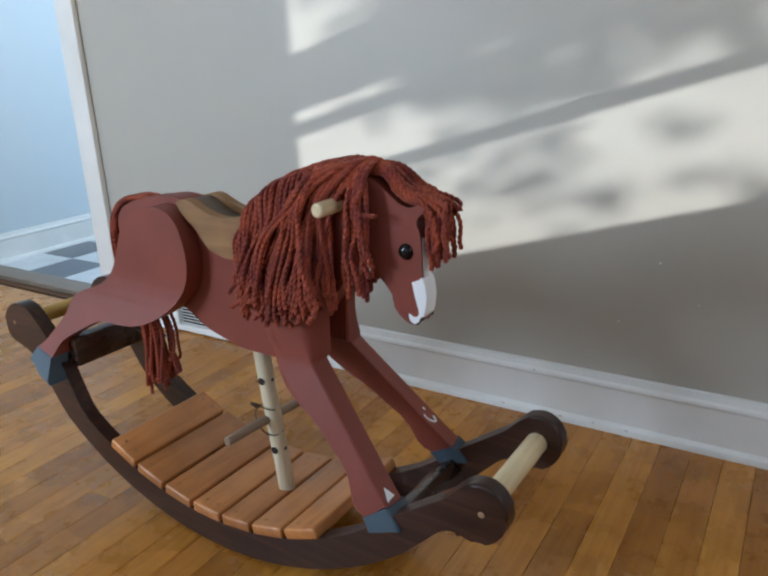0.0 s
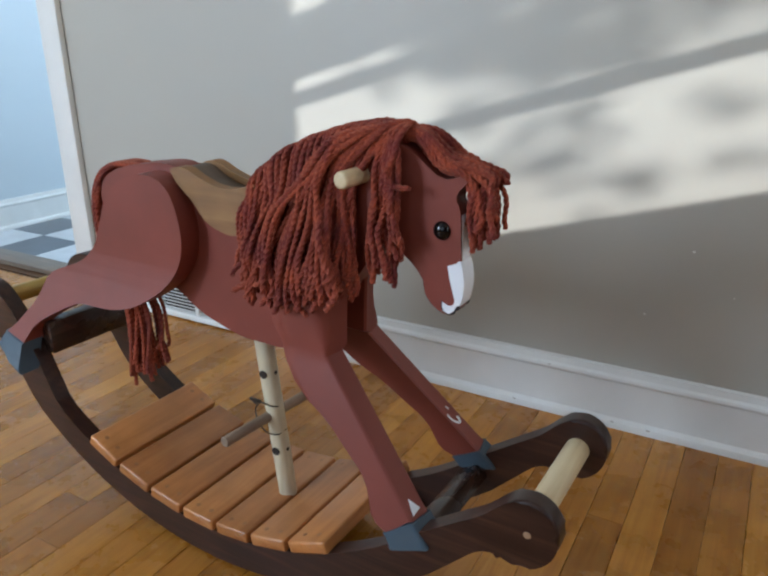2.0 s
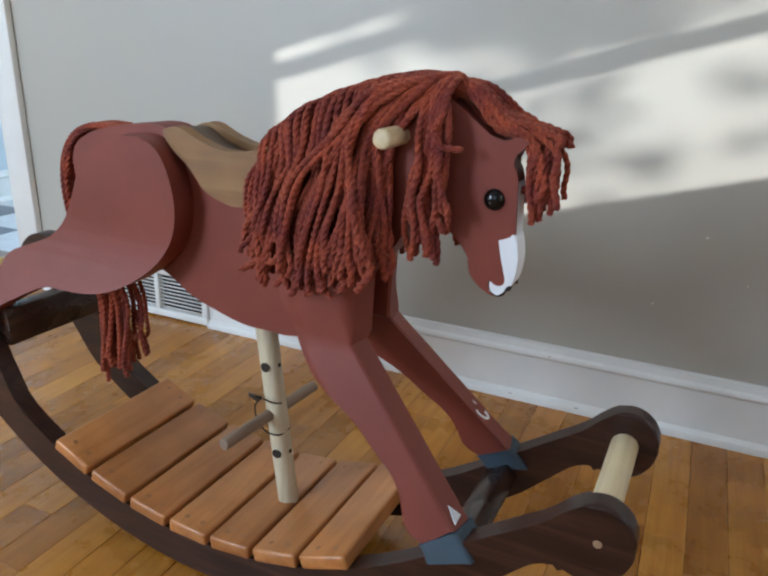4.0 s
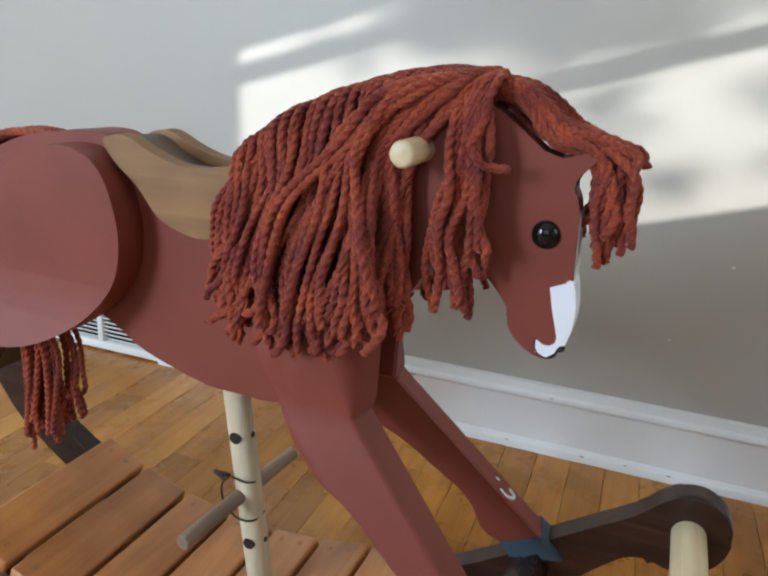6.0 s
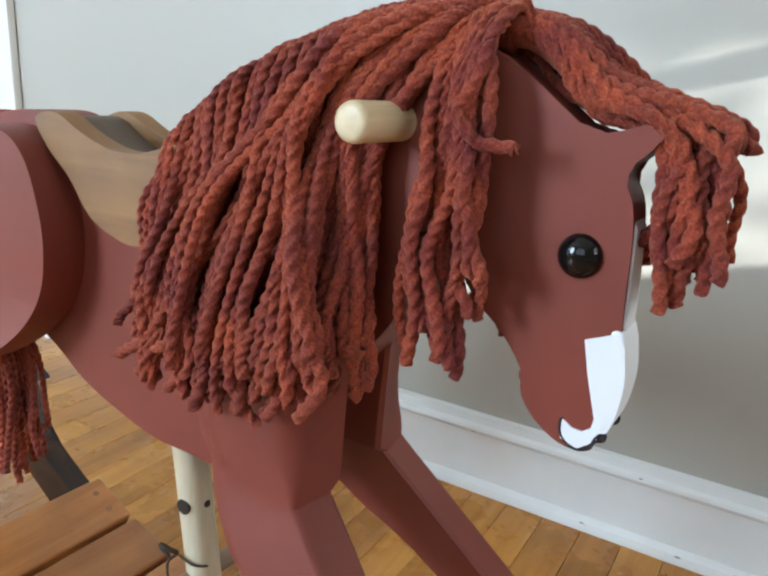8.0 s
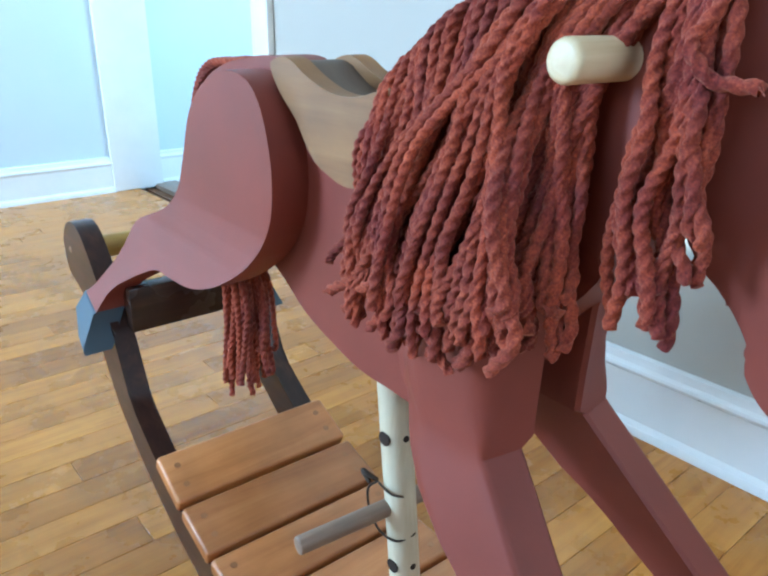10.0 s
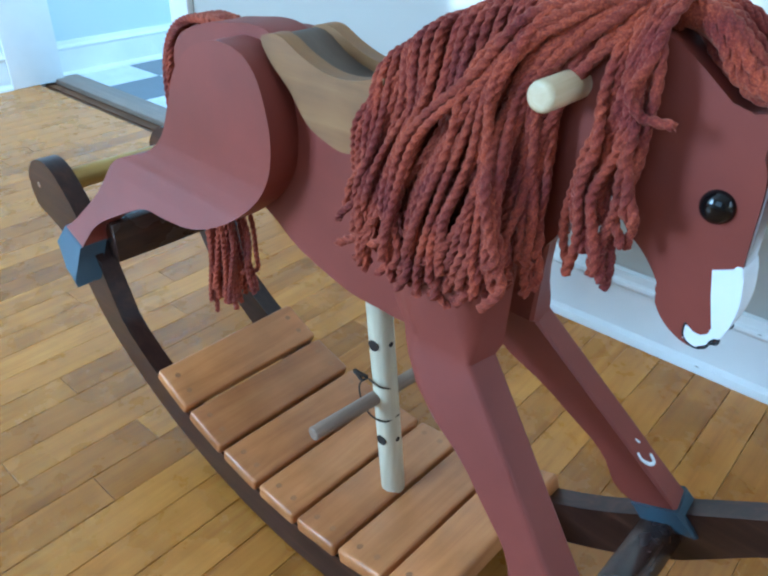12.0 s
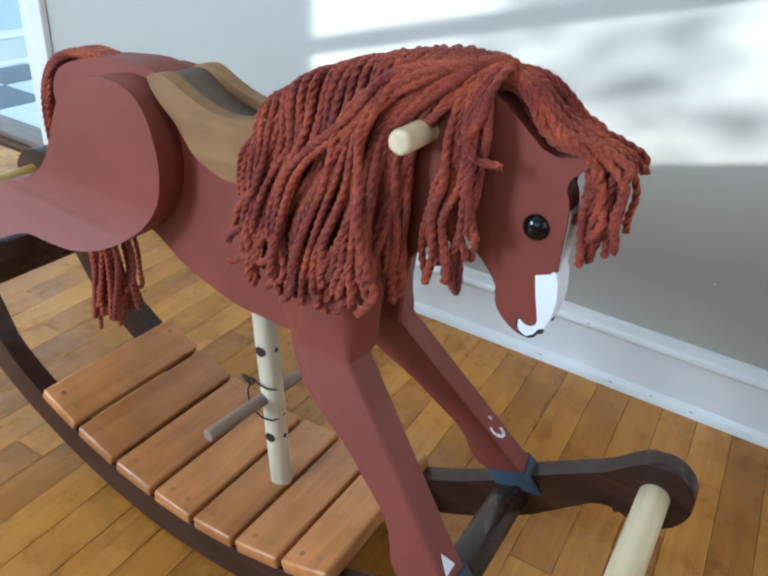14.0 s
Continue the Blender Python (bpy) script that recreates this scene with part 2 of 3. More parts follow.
def board(profile, y0, y1, bevel=0.004, segs=3, shape=None, cuts=()):
    """A board sawn to a profile in x and z, from y0 to y1, with rounded edges."""
    bm = bmesh.new()
    a = [bm.verts.new((p[0], y0, p[1])) for p in profile]
    c = [bm.verts.new((p[0], y1, p[1])) for p in profile]
    n = len(profile)
    bm.faces.new(a)
    bm.faces.new(c[::-1])
    for i in range(n):
        bm.faces.new((a[i], c[i], c[(i + 1) % n], a[(i + 1) % n]))
    if bevel:
        rim = [e for e in bm.edges if abs(e.verts[0].co.y - e.verts[1].co.y) < 1e-6]
        bmesh.ops.bevel(bm, geom=rim, offset=bevel, segments=segs, affect='EDGES', profile=0.5, clamp_overlap=True)
    for co, no in cuts:
        bmesh.ops.bisect_plane(bm, geom=bm.verts[:] + bm.edges[:] + bm.faces[:], plane_co=co, plane_no=no)
    if shape:
        for v in bm.verts:
            v.co = shape(v.co)
    return bm


def box(x0, x1, y0, y1, z0, z1, bevel=0.0, segs=2):
    bm = bmesh.new()
    bmesh.ops.create_cube(bm, size=1)
    for v in bm.verts:
        v.co = Vector((x0 + (v.co.x + 0.5) * (x1 - x0), y0 + (v.co.y + 0.5) * (y1 - y0), z0 + (v.co.z + 0.5) * (z1 - z0)))
    if bevel:
        bmesh.ops.bevel(bm, geom=bm.edges[:], offset=bevel, segments=segs, affect='EDGES', profile=0.5)
    return bm


def rod(a, b, r, bevel=0.002, seg=24):
    a, b = Vector(a), Vector(b)
    d = (b - a).length
    bm = bmesh.new()
    bmesh.ops.create_cone(bm, cap_ends=True, segments=seg, radius1=r, radius2=r, depth=d)
    if bevel:
        rim = [e for e in bm.edges if abs(e.verts[0].co.z - e.verts[1].co.z) < 1e-6]
        bmesh.ops.bevel(bm, geom=rim, offset=bevel, segments=3, affect='EDGES', profile=0.5)
    q = (b - a).to_track_quat('Z', 'Y').to_matrix().to_4x4()
    bm.transform(Matrix.Translation((a + b) / 2) @ q)
    return bm


def tube(path, r, seg=8, lobes=0, pitch=0.012, depth=0.28, phase=0.0, taper=True):
    """A round cord along a path; lobes twist round it like the plies of yarn."""
    bm = bmesh.new()
    rings, run = [], 0.0
    n = len(path)
    for i, p in enumerate(path):
        if i:
            run += (p - path[i - 1]).length
        t = (path[min(i + 1, n - 1)] - path[max(i - 1, 0)]).normalized()
        u = t.cross(Vector((0.31, 0.9, 0.27))).normalized()
        w = t.cross(u)
        k = 1.0
        if taper and i in (0, n - 1):
            k = 0.55
        ring = []
        for s in range(seg):
            th = 2 * math.pi * s / seg
            rr = r * k
            if lobes:
                rr *= 1 + depth * math.cos(lobes * (th - phase) - 2 * math.pi * run / pitch * 1.0)
            ring.append(bm.verts.new(p + (u * math.cos(th) + w * math.sin(th)) * rr))
        rings.append(ring)
    for a, b in zip(rings, rings[1:]):
        for s in range(seg):
            bm.faces.new((a[s], a[(s + 1) % seg], b[(s + 1) % seg], b[s]))
    bm.faces.new(rings[0][::-1])
    bm.faces.new(rings[-1])
    return bm


def flat_xz(profile, y, thick=0.0012):
    """A thin layer of paint on a side face."""
    return board(profile, y - thick, y + thick, 0)


# ---- the room ----
WALL_Y = 0.588
CASE_X = -1.160
BASE_H = 0.1250


def structure(name, bm, material, label, category, angle=35):
    return tagged(link(name, bm, material, None, "", True, angle), label, category, "", "structure")


floor = structure("floor", box(-2.3, 2.5, -2.9, 0.62, -0.06, -0.012), M_SUBFLOOR, "amber oak strip floor with worn varnish", "floor")
wall_north = structure("wall_north", box(CASE_X - 0.055, 2.5, WALL_Y, WALL_Y + 0.12, -0.02, 2.5), M_WALL, "greige painted plaster wall behind the horse", "wall")
structure("wall_north_header", box(-2.18, CASE_X - 0.055, WALL_Y, WALL_Y + 0.12, 2.06, 2.5), M_WALL, "greige wall above the doorway", "wall")
structure("ceiling", box(-2.4, 2.6, -3.0, 2.9, 2.5, 2.56), M_CEIL, "white painted ceiling", "ceiling")


def wall_with_window(name, axis, at, thick, lo, hi, openings, label):
    """A wall along x or y with openings (lo, hi, sill, head) that go through it."""
    bm = bmesh.new()
    edges = sorted(openings)

    def add(a, b, z0, z1):
        o = box(a, b, at, at + thick, z0, z1) if axis == 'x' else box(at, at + thick, a, b, z0, z1)
        me = bpy.data.meshes.new("t")
        o.to_mesh(me)
        bm.from_mesh(me)
        o.free()
        bpy.data.meshes.remove(me)
    pos = lo
    for a, b, s, h in edges:
        add(pos, a, -0.02, 2.5)
        add(a, b, -0.02, s)
        add(a, b, h, 2.5)
        pos = b
    add(pos, hi, -0.02, 2.5)
    return structure(name, bm, M_WALL, label, "wall")


WIN_LO, WIN_HI, SILL, HEAD = -1.130, 0.45, 1.0, 2.1
wall_with_window("wall_east", 'y', 2.3, 0.12, -2.9, 0.75, [(WIN_LO - 0.12, WIN_HI + 0.1, SILL - 0.05, HEAD + 0.06)], "greige wall with a sunlit sash window")
# unseen back wall, its openings added for the daylight fill
wall_with_window("wall_south", 'x', -2.9, 0.12, -2.4, 2.5, [(-2.2, -1.3, 0.75, 2.05), (-0.6, 1.0, 0.8, 2.1)], "unseen greige wall behind the room with two openings for daylight fill")
structure("wall_west", box(-2.30, -2.18, -3.0, 0.690, -0.02, 2.5), M_HALLWALL, "pale blue painted wall flooded with daylight", "wall")
structure("wall_hall_west", box(-2.32, -2.20, 0.690, 2.8, -0.02, 2.5), M_HALLWALL, "pale blue hall wall", "wall")
structure("wall_hall_north", box(-2.4, 0.0, 2.7, 2.82, -0.02, 2.5), M_HALLWALL, "pale blue far wall of the hall", "wall")
structure("wall_hall_east", box(-0.6, -0.5, WALL_Y + 0.12, 2.8, -0.02, 2.5), M_HALLWALL, "pale blue east wall of the hall", "wall")
structure("hall_floor", box(-2.3, -0.4, 0.62, 2.8, -0.06, -0.008), M_SUBFLOOR, "hall subfloor under the checkered tiles", "floor")


def sash_window():
    top = tagged(new("window_1"), "white painted double-hung sash window with sun coming in", "window", "", "structure")
    top.location = (2.36, 0, 0)
    rails = [(WIN_LO - 0.12, WIN_HI + 0.1, SILL - 0.05, SILL), (WIN_LO, WIN_HI, 1.240, 1.262), (WIN_LO, WIN_HI, 1.380, 1.407), (WIN_LO, WIN_HI, 1.440, 1.566), (WIN_LO - 0.12, WIN_HI + 0.1, HEAD, HEAD + 0.06)]
    for a, b, z0, z1 in rails:
        part("sash_rail", box(-0.02, 0.02, a, b, z0, z1, 0.003), M_TRIM, top)
    for y0, y1 in ((WIN_LO - 0.12, WIN_LO), (WIN_HI, WIN_HI + 0.1)):
        part("stile", box(-0.018, 0.018, y0, y1, SILL, HEAD, 0.002), M_TRIM, top)
    part("window_sill", box(-0.16, 0.0, WIN_LO - 0.06, WIN_HI + 0.06, SILL - 0.09, SILL - 0.052, 0.004), M_TRIM, top)


sash_window()


def baseboard(name, axis, at, lo, hi, sign, label):
    """Plinth, cap moulding and quarter round along a wall."""
    prof = [(0, 0), (0.026, 0), (0.0262, 0.006), (0.0235, 0.013), (0.0165, 0.0185), (0.0150, 0.0195), (0.0148, 0.096), (0.0175, 0.0985), (0.0190, 0.103), (0.0175, 0.1075), (0.0125, 0.1115), (0.0105, 0.1180), (0.0095, 0.1235), (0.005, BASE_H), (0, BASE_H)]
    bm = bmesh.new()
    ends = []
    for q in (lo, hi):
        ends.append([bm.verts.new((q, at + sign * d, z) if axis == 'x' else (at + sign * d, q, z)) for d, z in prof])
    n = len(prof)
    for i in range(n):
        bm.faces.new((ends[0][i], ends[0][(i + 1) % n], ends[1][(i + 1) % n], ends[1][i]))
    bm.faces.new(ends[0])
    bm.faces.new(ends[1][::-1])
    return structure(name, bm, M_TRIM, label, "baseboard", 28)


def paint_chips(parent):
    for x, z, d, size in ((.164, .0125, .0245, .0030), (.296, .0120, .0247, .0034), (.368, .0135, .0240, .0026), (.437, .0125, .0245, .0034), (.232, .1065, .0180, .0026), (-.02, .0985, .0178, .0022)):
        bm = bmesh.new()
        bmesh.ops.create_icosphere(bm, subdivisions=2, radius=size)
        for v in bm.verts:
            v.co = Vector((v.co.x * 1.3, v.co.y * 0.3, v.co.z * 0.35)) * (1 + 0.25 * noise.noise(v.co * 900))
        bm.transform(Matrix.Translation((x, WALL_Y - d, z)))
        part("paint_chip", bm, M_CHIP, parent, "small chip in the white paint")


def wall_nicks(parent):
    for x, z, size in ((.469, .375, .0028), (.400, .243, .0022), (.545, .300, .0016)):
        bm = bmesh.new()
        bmesh.ops.create_icosphere(bm, subdivisions=2, radius=size)
        for v in bm.verts:
            v.co = Vector((v.co.x, v.co.y * 0.25, v.co.z * 0.7)) * (1 + 0.3 * noise.noise(v.co * 800))
        bm.transform(Matrix.Translation((x, WALL_Y, z)))
        part("paint_nick", bm, M_TRIM, parent, "small white nick in the wall paint")


M_CHIP = paint_mat("bare_wood_chip", (0.26, 0.22, 0.17), 0.7, 0.3)
VENT_L, VENT_R = -0.905, -0.595
base_north = baseboard("baseboard_north", 'x', WALL_Y, VENT_R, 2.3, -1, "white glossy baseboard with cap moulding and small chips")
paint_chips(base_north)
wall_nicks(wall_north)
baseboard("baseboard_north_west", 'x', WALL_Y, CASE_X, VENT_L, -1, "white glossy baseboard beside the door casing")
baseboard("baseboard_west", 'y', -2.18, -2.9, 0.500, 1, "white baseboard bright with daylight")
baseboard("baseboard_hall", 'y', -2.20, 0.692, 2.7, 1, "white hall baseboard above the tiles")


def door_casing(name, x0, x1, y0, y1, label):
    bm = box(x0, x1, y0, y1, 0, 2.13, 0.004)
    return structure(name, bm, M_TRIM, label, "door casing")


door_casing("trim_casing_east", CASE_X - 0.078, CASE_X, WALL_Y - 0.019, WALL_Y + 0.0, "white painted door casing with brush marks")
door_casing("trim_jamb_east", CASE_X - 0.074, CASE_X - 0.055, WALL_Y + 0.001, WALL_Y + 0.135, "white painted door jamb")
structure("trim_corner_casing", box(-2.18, -2.158, 0.500, 0.684, 0, 2.13, 0.004), M_TRIM, "white casing on the west wall by the corner", "trim")
structure("threshold", box(-2.18, CASE_X - 0.06, 0.652, 0.742, -0.01, 0.010, 0.005), M_THRESH, "worn wooden threshold strip in the doorway", "threshold")


def floor_register():
    top = tagged(new("wall_register"), "white painted louvred metal register set in the baseboard", "vent", "", "")
    top.location = ((VENT_L + VENT_R) / 2, WALL_Y, 0)
    w = (VENT_R - VENT_L) / 2
    part("frame_rail", box(-w, w, -0.024, -0.001, 0.004, 0.022, 0.003), M_TRIM, top)
    part("frame_rail", box(-w, w, -0.024, -0.001, 0.118, 0.136, 0.003), M_TRIM, top)
    for a, b in ((-w, -w + 0.016), (w - 0.016, w), (-0.007, 0.007)):
        part("frame_stile", box(a, b, -0.0235, -0.001, 0.022, 0.118, 0.002), M_TRIM, top)
    # dark sheet that paints in the shade behind the louvers
    part("shade_backing", box(-w + 0.01, w - 0.01, -0.006, -0.002, 0.02, 0.12), M_HOLE_SHADE, top)
    louver = None
    for side in (-1, 1):
        cx = side * (w - 0.016 + 0.007) / 2
        for k in range(10):
            z = 0.0275 + k * 0.0095
            if louver is None:
                hw = (w - 0.016 - 0.007) / 2
                louver = part("louver", box(-hw, hw, -0.007, 0.007, -0.0012, 0.0012, 0.0005, 1), M_TRIM, top)
                ob = louver
            else:
                ob = new("louver", louver.data)
                ob.parent = top
            ob.location, ob.rotation_euler = (cx, -0.0145, z), (radians(-35), 0, 0)


floor_register()


# ---- the rocking horse ----
horse = tagged(new("rocking_horse"), "red painted wooden rocking horse with wool mane on dark walnut rockers", "rocking horse")
horse.location, horse.rotation_euler = (0, -0.0015, 0), (0, 0, radians(-1.67))
HALF = 0.022

BODY = [(-.300, .546), (-.255, .562), (-.217, .568), (-.181, .572), (-.150, .568), (-.120, .550), (-.070, .537), (-.025, .536), (.017, .555), (.067, .591), (.132, .617), (.180, .628), (.206, .622), (.227, .609), (.243, .597), (.2565, .588)]
FACE = [(.270, .590), (.2915, .5965), (.2830, .582), (.2730, .571), (.2780, .559), (.2805, .546), (.2815, .520), (.2825, .498), (.2850, .485), (.2866, .470), (.2845, .452), (.2795, .438), (.2710, .4305), (.2605, .4310), (.2500, .4365), (.2415, .4445), (.2358, .4545), (.2362, .4630), (.2290, .475), (.2185, .487), (.205, .500), (.191, .524)]
UNDER = [(.176, .512), (.160, .475), (.130, .440), (.100, .405), (.084, .370), (.068, .345), (.018, .334), (-.009, .334), (-.049, .3345), (-.090, .344), (-.132, .358), (-.170, .381), (-.225, .405), (-.285, .440), (-.318, .485), (-.322, .522)]
profile = spline([(*p, 0) for p in BODY + FACE + UNDER], 4, True)
HEAD = 0.0125


def thin_head(co):
    w = min(1.0, max(0.0, (co.x - 0.165) / 0.065))
    w = w * w * (3 - 2 * w)
    return Vector((co.x, co.y * (1 + (HEAD / HALF - 1) * w), co.z))


HEAD_CUTS = [((x, 0, 0), (1, 0, 0)) for x in (.165, .178, .191, .204, .217, .230)]
body = even_shading(part("body", board(profile, -HALF, HALF, 0.0055, 3, thin_head, HEAD_CUTS), M_RED, horse, "barn red painted body, neck and head board"))

# muzzle blaze and lines
for side in (-1, 1):
    y = side * (HEAD + 0.0002)
    BLAZE = [(.2662, .4895), (.2700, .4720), (.2762, .4500), (.2752, .4445), (.2710, .4415), (.2660, .4420), (.2605, .4455), (.2608, .4345), (.2700, .4315), (.2785, .4385), (.2828, .4500), (.2846, .4700), (.2812, .4960)]
    part("muzzle_blaze", flat_xz(BLAZE, y, 0.0009), M_WHITE, body, "white painted muzzle blaze")
    mouth = spline([(.2602, y, .4460), (.2600, y, .4400), (.2625, y, .4345), (.2690, y, .4312), (.2755, y, .4335), (.2780, y, .4395), (.2806, y, .4430), (.2826, y, .4425), (.2815, y, .4395), (.2785, y, .4385), (.2765, y, .4360)], 6)
    part("mouth_line", tube(mouth, 0.0012, 6), M_BLACKLINE, body, "thin black mouth line")
front_blaze = [(.2780, .4960), (.2836, .4965), (.2862, .4850), (.2878, .4700), (.2856, .4520), (.2815, .4420), (.2770, .4420), (.2790, .452), (.2805, .470), (.2790, .485)]
part("nose_blaze", board(spline([(*p, 0) for p in front_blaze], 3, True), -HEAD - 0.0012, HEAD + 0.0012, 0.0034, 3), M_WHITE, body, "white painted nose front")
part("brow_blaze", board([(.2770, .556), (.2818, .546), (.2828, .520), (.2836, .497), (.2780, .497), (.2770, .520)], -0.0095, 0.0095, 0.0008, 1), M_WHITE, body, "white blaze down the forehead")

# eyes
for side in (-1, 1):
    bm = bmesh.new()
    bmesh.ops.create_uvsphere(bm, u_segments=24, v_segments=16, radius=0.0112)
    bm.transform(Matrix.Translation((.2580, side * (HEAD - 0.0010), .5300)) @ Matrix.Diagonal((1, 0.75, 1, 1)))
    part("eye", bm, M_EYE, body, "glossy black button eye", 60)

# haunches with hind legs
HAUNCH = [(-.191, .561), (-.158, .558), (-.135, .541), (-.123, .511), (-.119, .480), (-.125, .447), (-.143, .416), (-.172, .389), (-.212, .366), (-.251, .355), (-.296, .352), (-.331, .351), (-.356, .343), (-.388, .328), (-.413, .314), (-.428, .297), (-.4315, .280)]
HIND = [(-.485, .290), (-.470, .302), (-.452, .323), (-.436, .346), (-.430, .368), (-.414, .385), (-.382, .398), (-.344, .413), (-.314, .438), (-.293, .474), (-.270, .518), (-.235, .547)]
haunch_profile = spline([(*p, 0) for p in HAUNCH], 4) + spline([(*p, 0) for p in HIND + HAUNCH[:1]], 4)[:-1]
HOOF_H = [(-.4310, .283), (-.4300, .264), (-.4120, .243), (-.4500, .254), (-.4940, .271), (-.4865, .292)]


def hind_shape(side):
    def f(co):
        slope = 0.60 if side < 0 else 0.46
        d = max(0.0, 0.45 - co.z)
        out = slope * (d * d / 0.24 if d < 0.12 else d - 0.06)
        low = max(0.0, 0.36 - co.z)
        return Vector((co.x - 0.12 * low, side * (co.y + out), co.z - 0.12 * low))
    return f


for side in (-1, 1):
    bends = [((0, 0, z), (0, 0, 1)) for z in (.45, .43, .41, .39, .37, .35, .33)]
    leg = even_shading(part("haunch", board(haunch_profile, 0.0215, 0.056, 0.0100, 5, hind_shape(side), bends), M_RED, horse, "red painted haunch board with rounded edge"))
    hoof = [(x * 1.0, z) for x, z in HOOF_H]
    part("hoof", board(hoof, 0.0212, 0.0575, 0.003, 2, hind_shape(side)), M_HOOF, leg, "blue-grey painted hoof")

# forelegs: rows of back edge and front edge, each in x and z
KNEE = 0.360
ROWS_F = [(.000, .520, .146, .520), (.000, .480, .134, .480), (.003, .440, .1295, .440), (.008, .410, .1280, .410), (.018, .390, .1272, .390), (.030, .376, .1268, .376), (.042, .367, .1266, .367), (.047, .361, .1262, .361), (.055, .350, .1360, .350), (.063, .340, .1454, .340), (.080, .320, .1637, .320), (.105, .300, .1820, .300), (.128, .288, .1930, .288), (.147, .275, .2050, .275), (.162, .262, .2170, .262), (.177, .250, .2280, .250), (.190, .240, .2370, .240), (.199, .230, .2460, .230), (.206, .219, .2555, .220), (.212, .202, .2660, .2085), (.2160, .1910, .2690, .2055), (.2240, .1820, .2725, .2020), (.2400, .1760, .2740, .2008)]
ROWS_FH = [(.2400, .1765, .2735, .2010), (.2440, .1730, .2790, .1950), (.2485, .1670, .2880, .1860), (.2515, .1610, .2950, .1770)]


def foreleg(rows, side, grow=0.0):
    bm = bmesh.new()
    cols = 12
    rings = []
    for xr, zr, xf, zf in rows:
        xr, xf = xr - grow, xf + grow
        up = zr > KNEE + 0.002
        swell = min(1.0, max(0.0, (zr - KNEE - 0.002) / 0.045))
        dx = dy = 0.0050 + 0.0180 * swell * swell * (3 - 2 * swell)
        fair = min(1.0, max(0.0, (zr - 0.325) / 0.125))
        fair = fair * fair * (3 - 2 * fair)

        def outer(z):
            y = 0.0620 + max(0.0, KNEE - z) * 0.268 + grow
            return y - max(0.0, z - 0.44) * 0.32

        ring = [(xr, 0.020 if up else outer(zr) - 0.032 - 2 * grow, zr)]
        for k in range(cols):
            q = k / (cols - 1)
            x, z = xr + (xf - dx - xr) * q, zr + (zf - zr) * q
            e = min(1.0, q / (0.25 + 0.55 * min(1.0, max(0.0, (zr - 0.33) / 0.12))))
            e = e * e * (3 - 2 * e)
            low = 0.0205
            y = outer(z) * (1 - fair) + (low + (outer(z) - low) * e) * fair
            if q == 0:
                y -= 0.003 * (1 - fair)
            ring.append((x, y, z))
        for k in range(1, 6):
            th = math.pi / 2 * k / 5
            ring.append((xf - dx + dx * math.sin(th), outer(zf) - dy + dy * math.cos(th), zf))
        inner = 0.020 if up else outer(zf) - 0.032 - 2 * grow
        ring.append((xf + 0.0045, inner + 0.003, zf))
        ring.append((xf + 0.002, inner, zf))
        rings.append([bm.verts.new((x, side * y, z)) for x, y, z in ring])
    n = len(rings[0])
    for a, b in zip(rings, rings[1:]):
        for i in range(n):
            bm.faces.new((a[i], a[(i + 1) % n], b[(i + 1) % n], b[i]))
    bm.faces.new(rings[0])
    bm.faces.new(rings[-1][::-1])
    return bm


def on_shin(side, along, across, lift=0.0):
    """A place on the front face of a shin: along in z, across from the outer edge inwards."""
    y = 0.0620 + (KNEE - along) * 0.268 - across
    x = 0.1265 + (KNEE - along) * 0.918 + 0.0045 * across / 0.036
    return Vector((x + lift, side * y, along + lift))


for side in (-1, 1):
    leg = part("foreleg", foreleg(ROWS_F, side), M_RED, horse, "red painted splayed foreleg", 32)
    part("hoof", foreleg(ROWS_FH, side, 0.0030), M_HOOF, leg, "blue-grey painted hoof", 32)
    # white flecks on the shins
    if side < 0:
        bm = bmesh.new()
        lo = [bm.verts.new(on_shin(side, z, a, -0.001)) for z, a in ((.2180, .012), (.2060, .022), (.2040, .007))]
        hi = [bm.verts.new(on_shin(side, z, a, 0.0009)) for z, a in ((.2180, .012), (.2060, .022), (.2040, .007))]
        bm.faces.new(lo)
        bm.faces.new(hi[::-1])
        for i in range(3):
            bm.faces.new((lo[i], hi[i], hi[(i + 1) % 3], lo[(i + 1) % 3]))
        part("shin_fleck", bm, M_WHITE, leg, "white painted triangle above the hoof")
    else:
        hook = spline([on_shin(side, z, a) for z, a in ((.2480, .026), (.2420, .027), (.2350, .021), (.2330, .014), (.2390, .011))], 5)
        part("shin_fleck", tube(hook, 0.0021, 8), M_WHITE, leg, "white painted hook on the shin")
        part("shin_fleck", tube(spline([on_shin(side, .2545, .016), on_shin(side, .2500, .014)], 5), 0.0015, 8), M_WHITE, leg, "short white painted stroke on the shin")

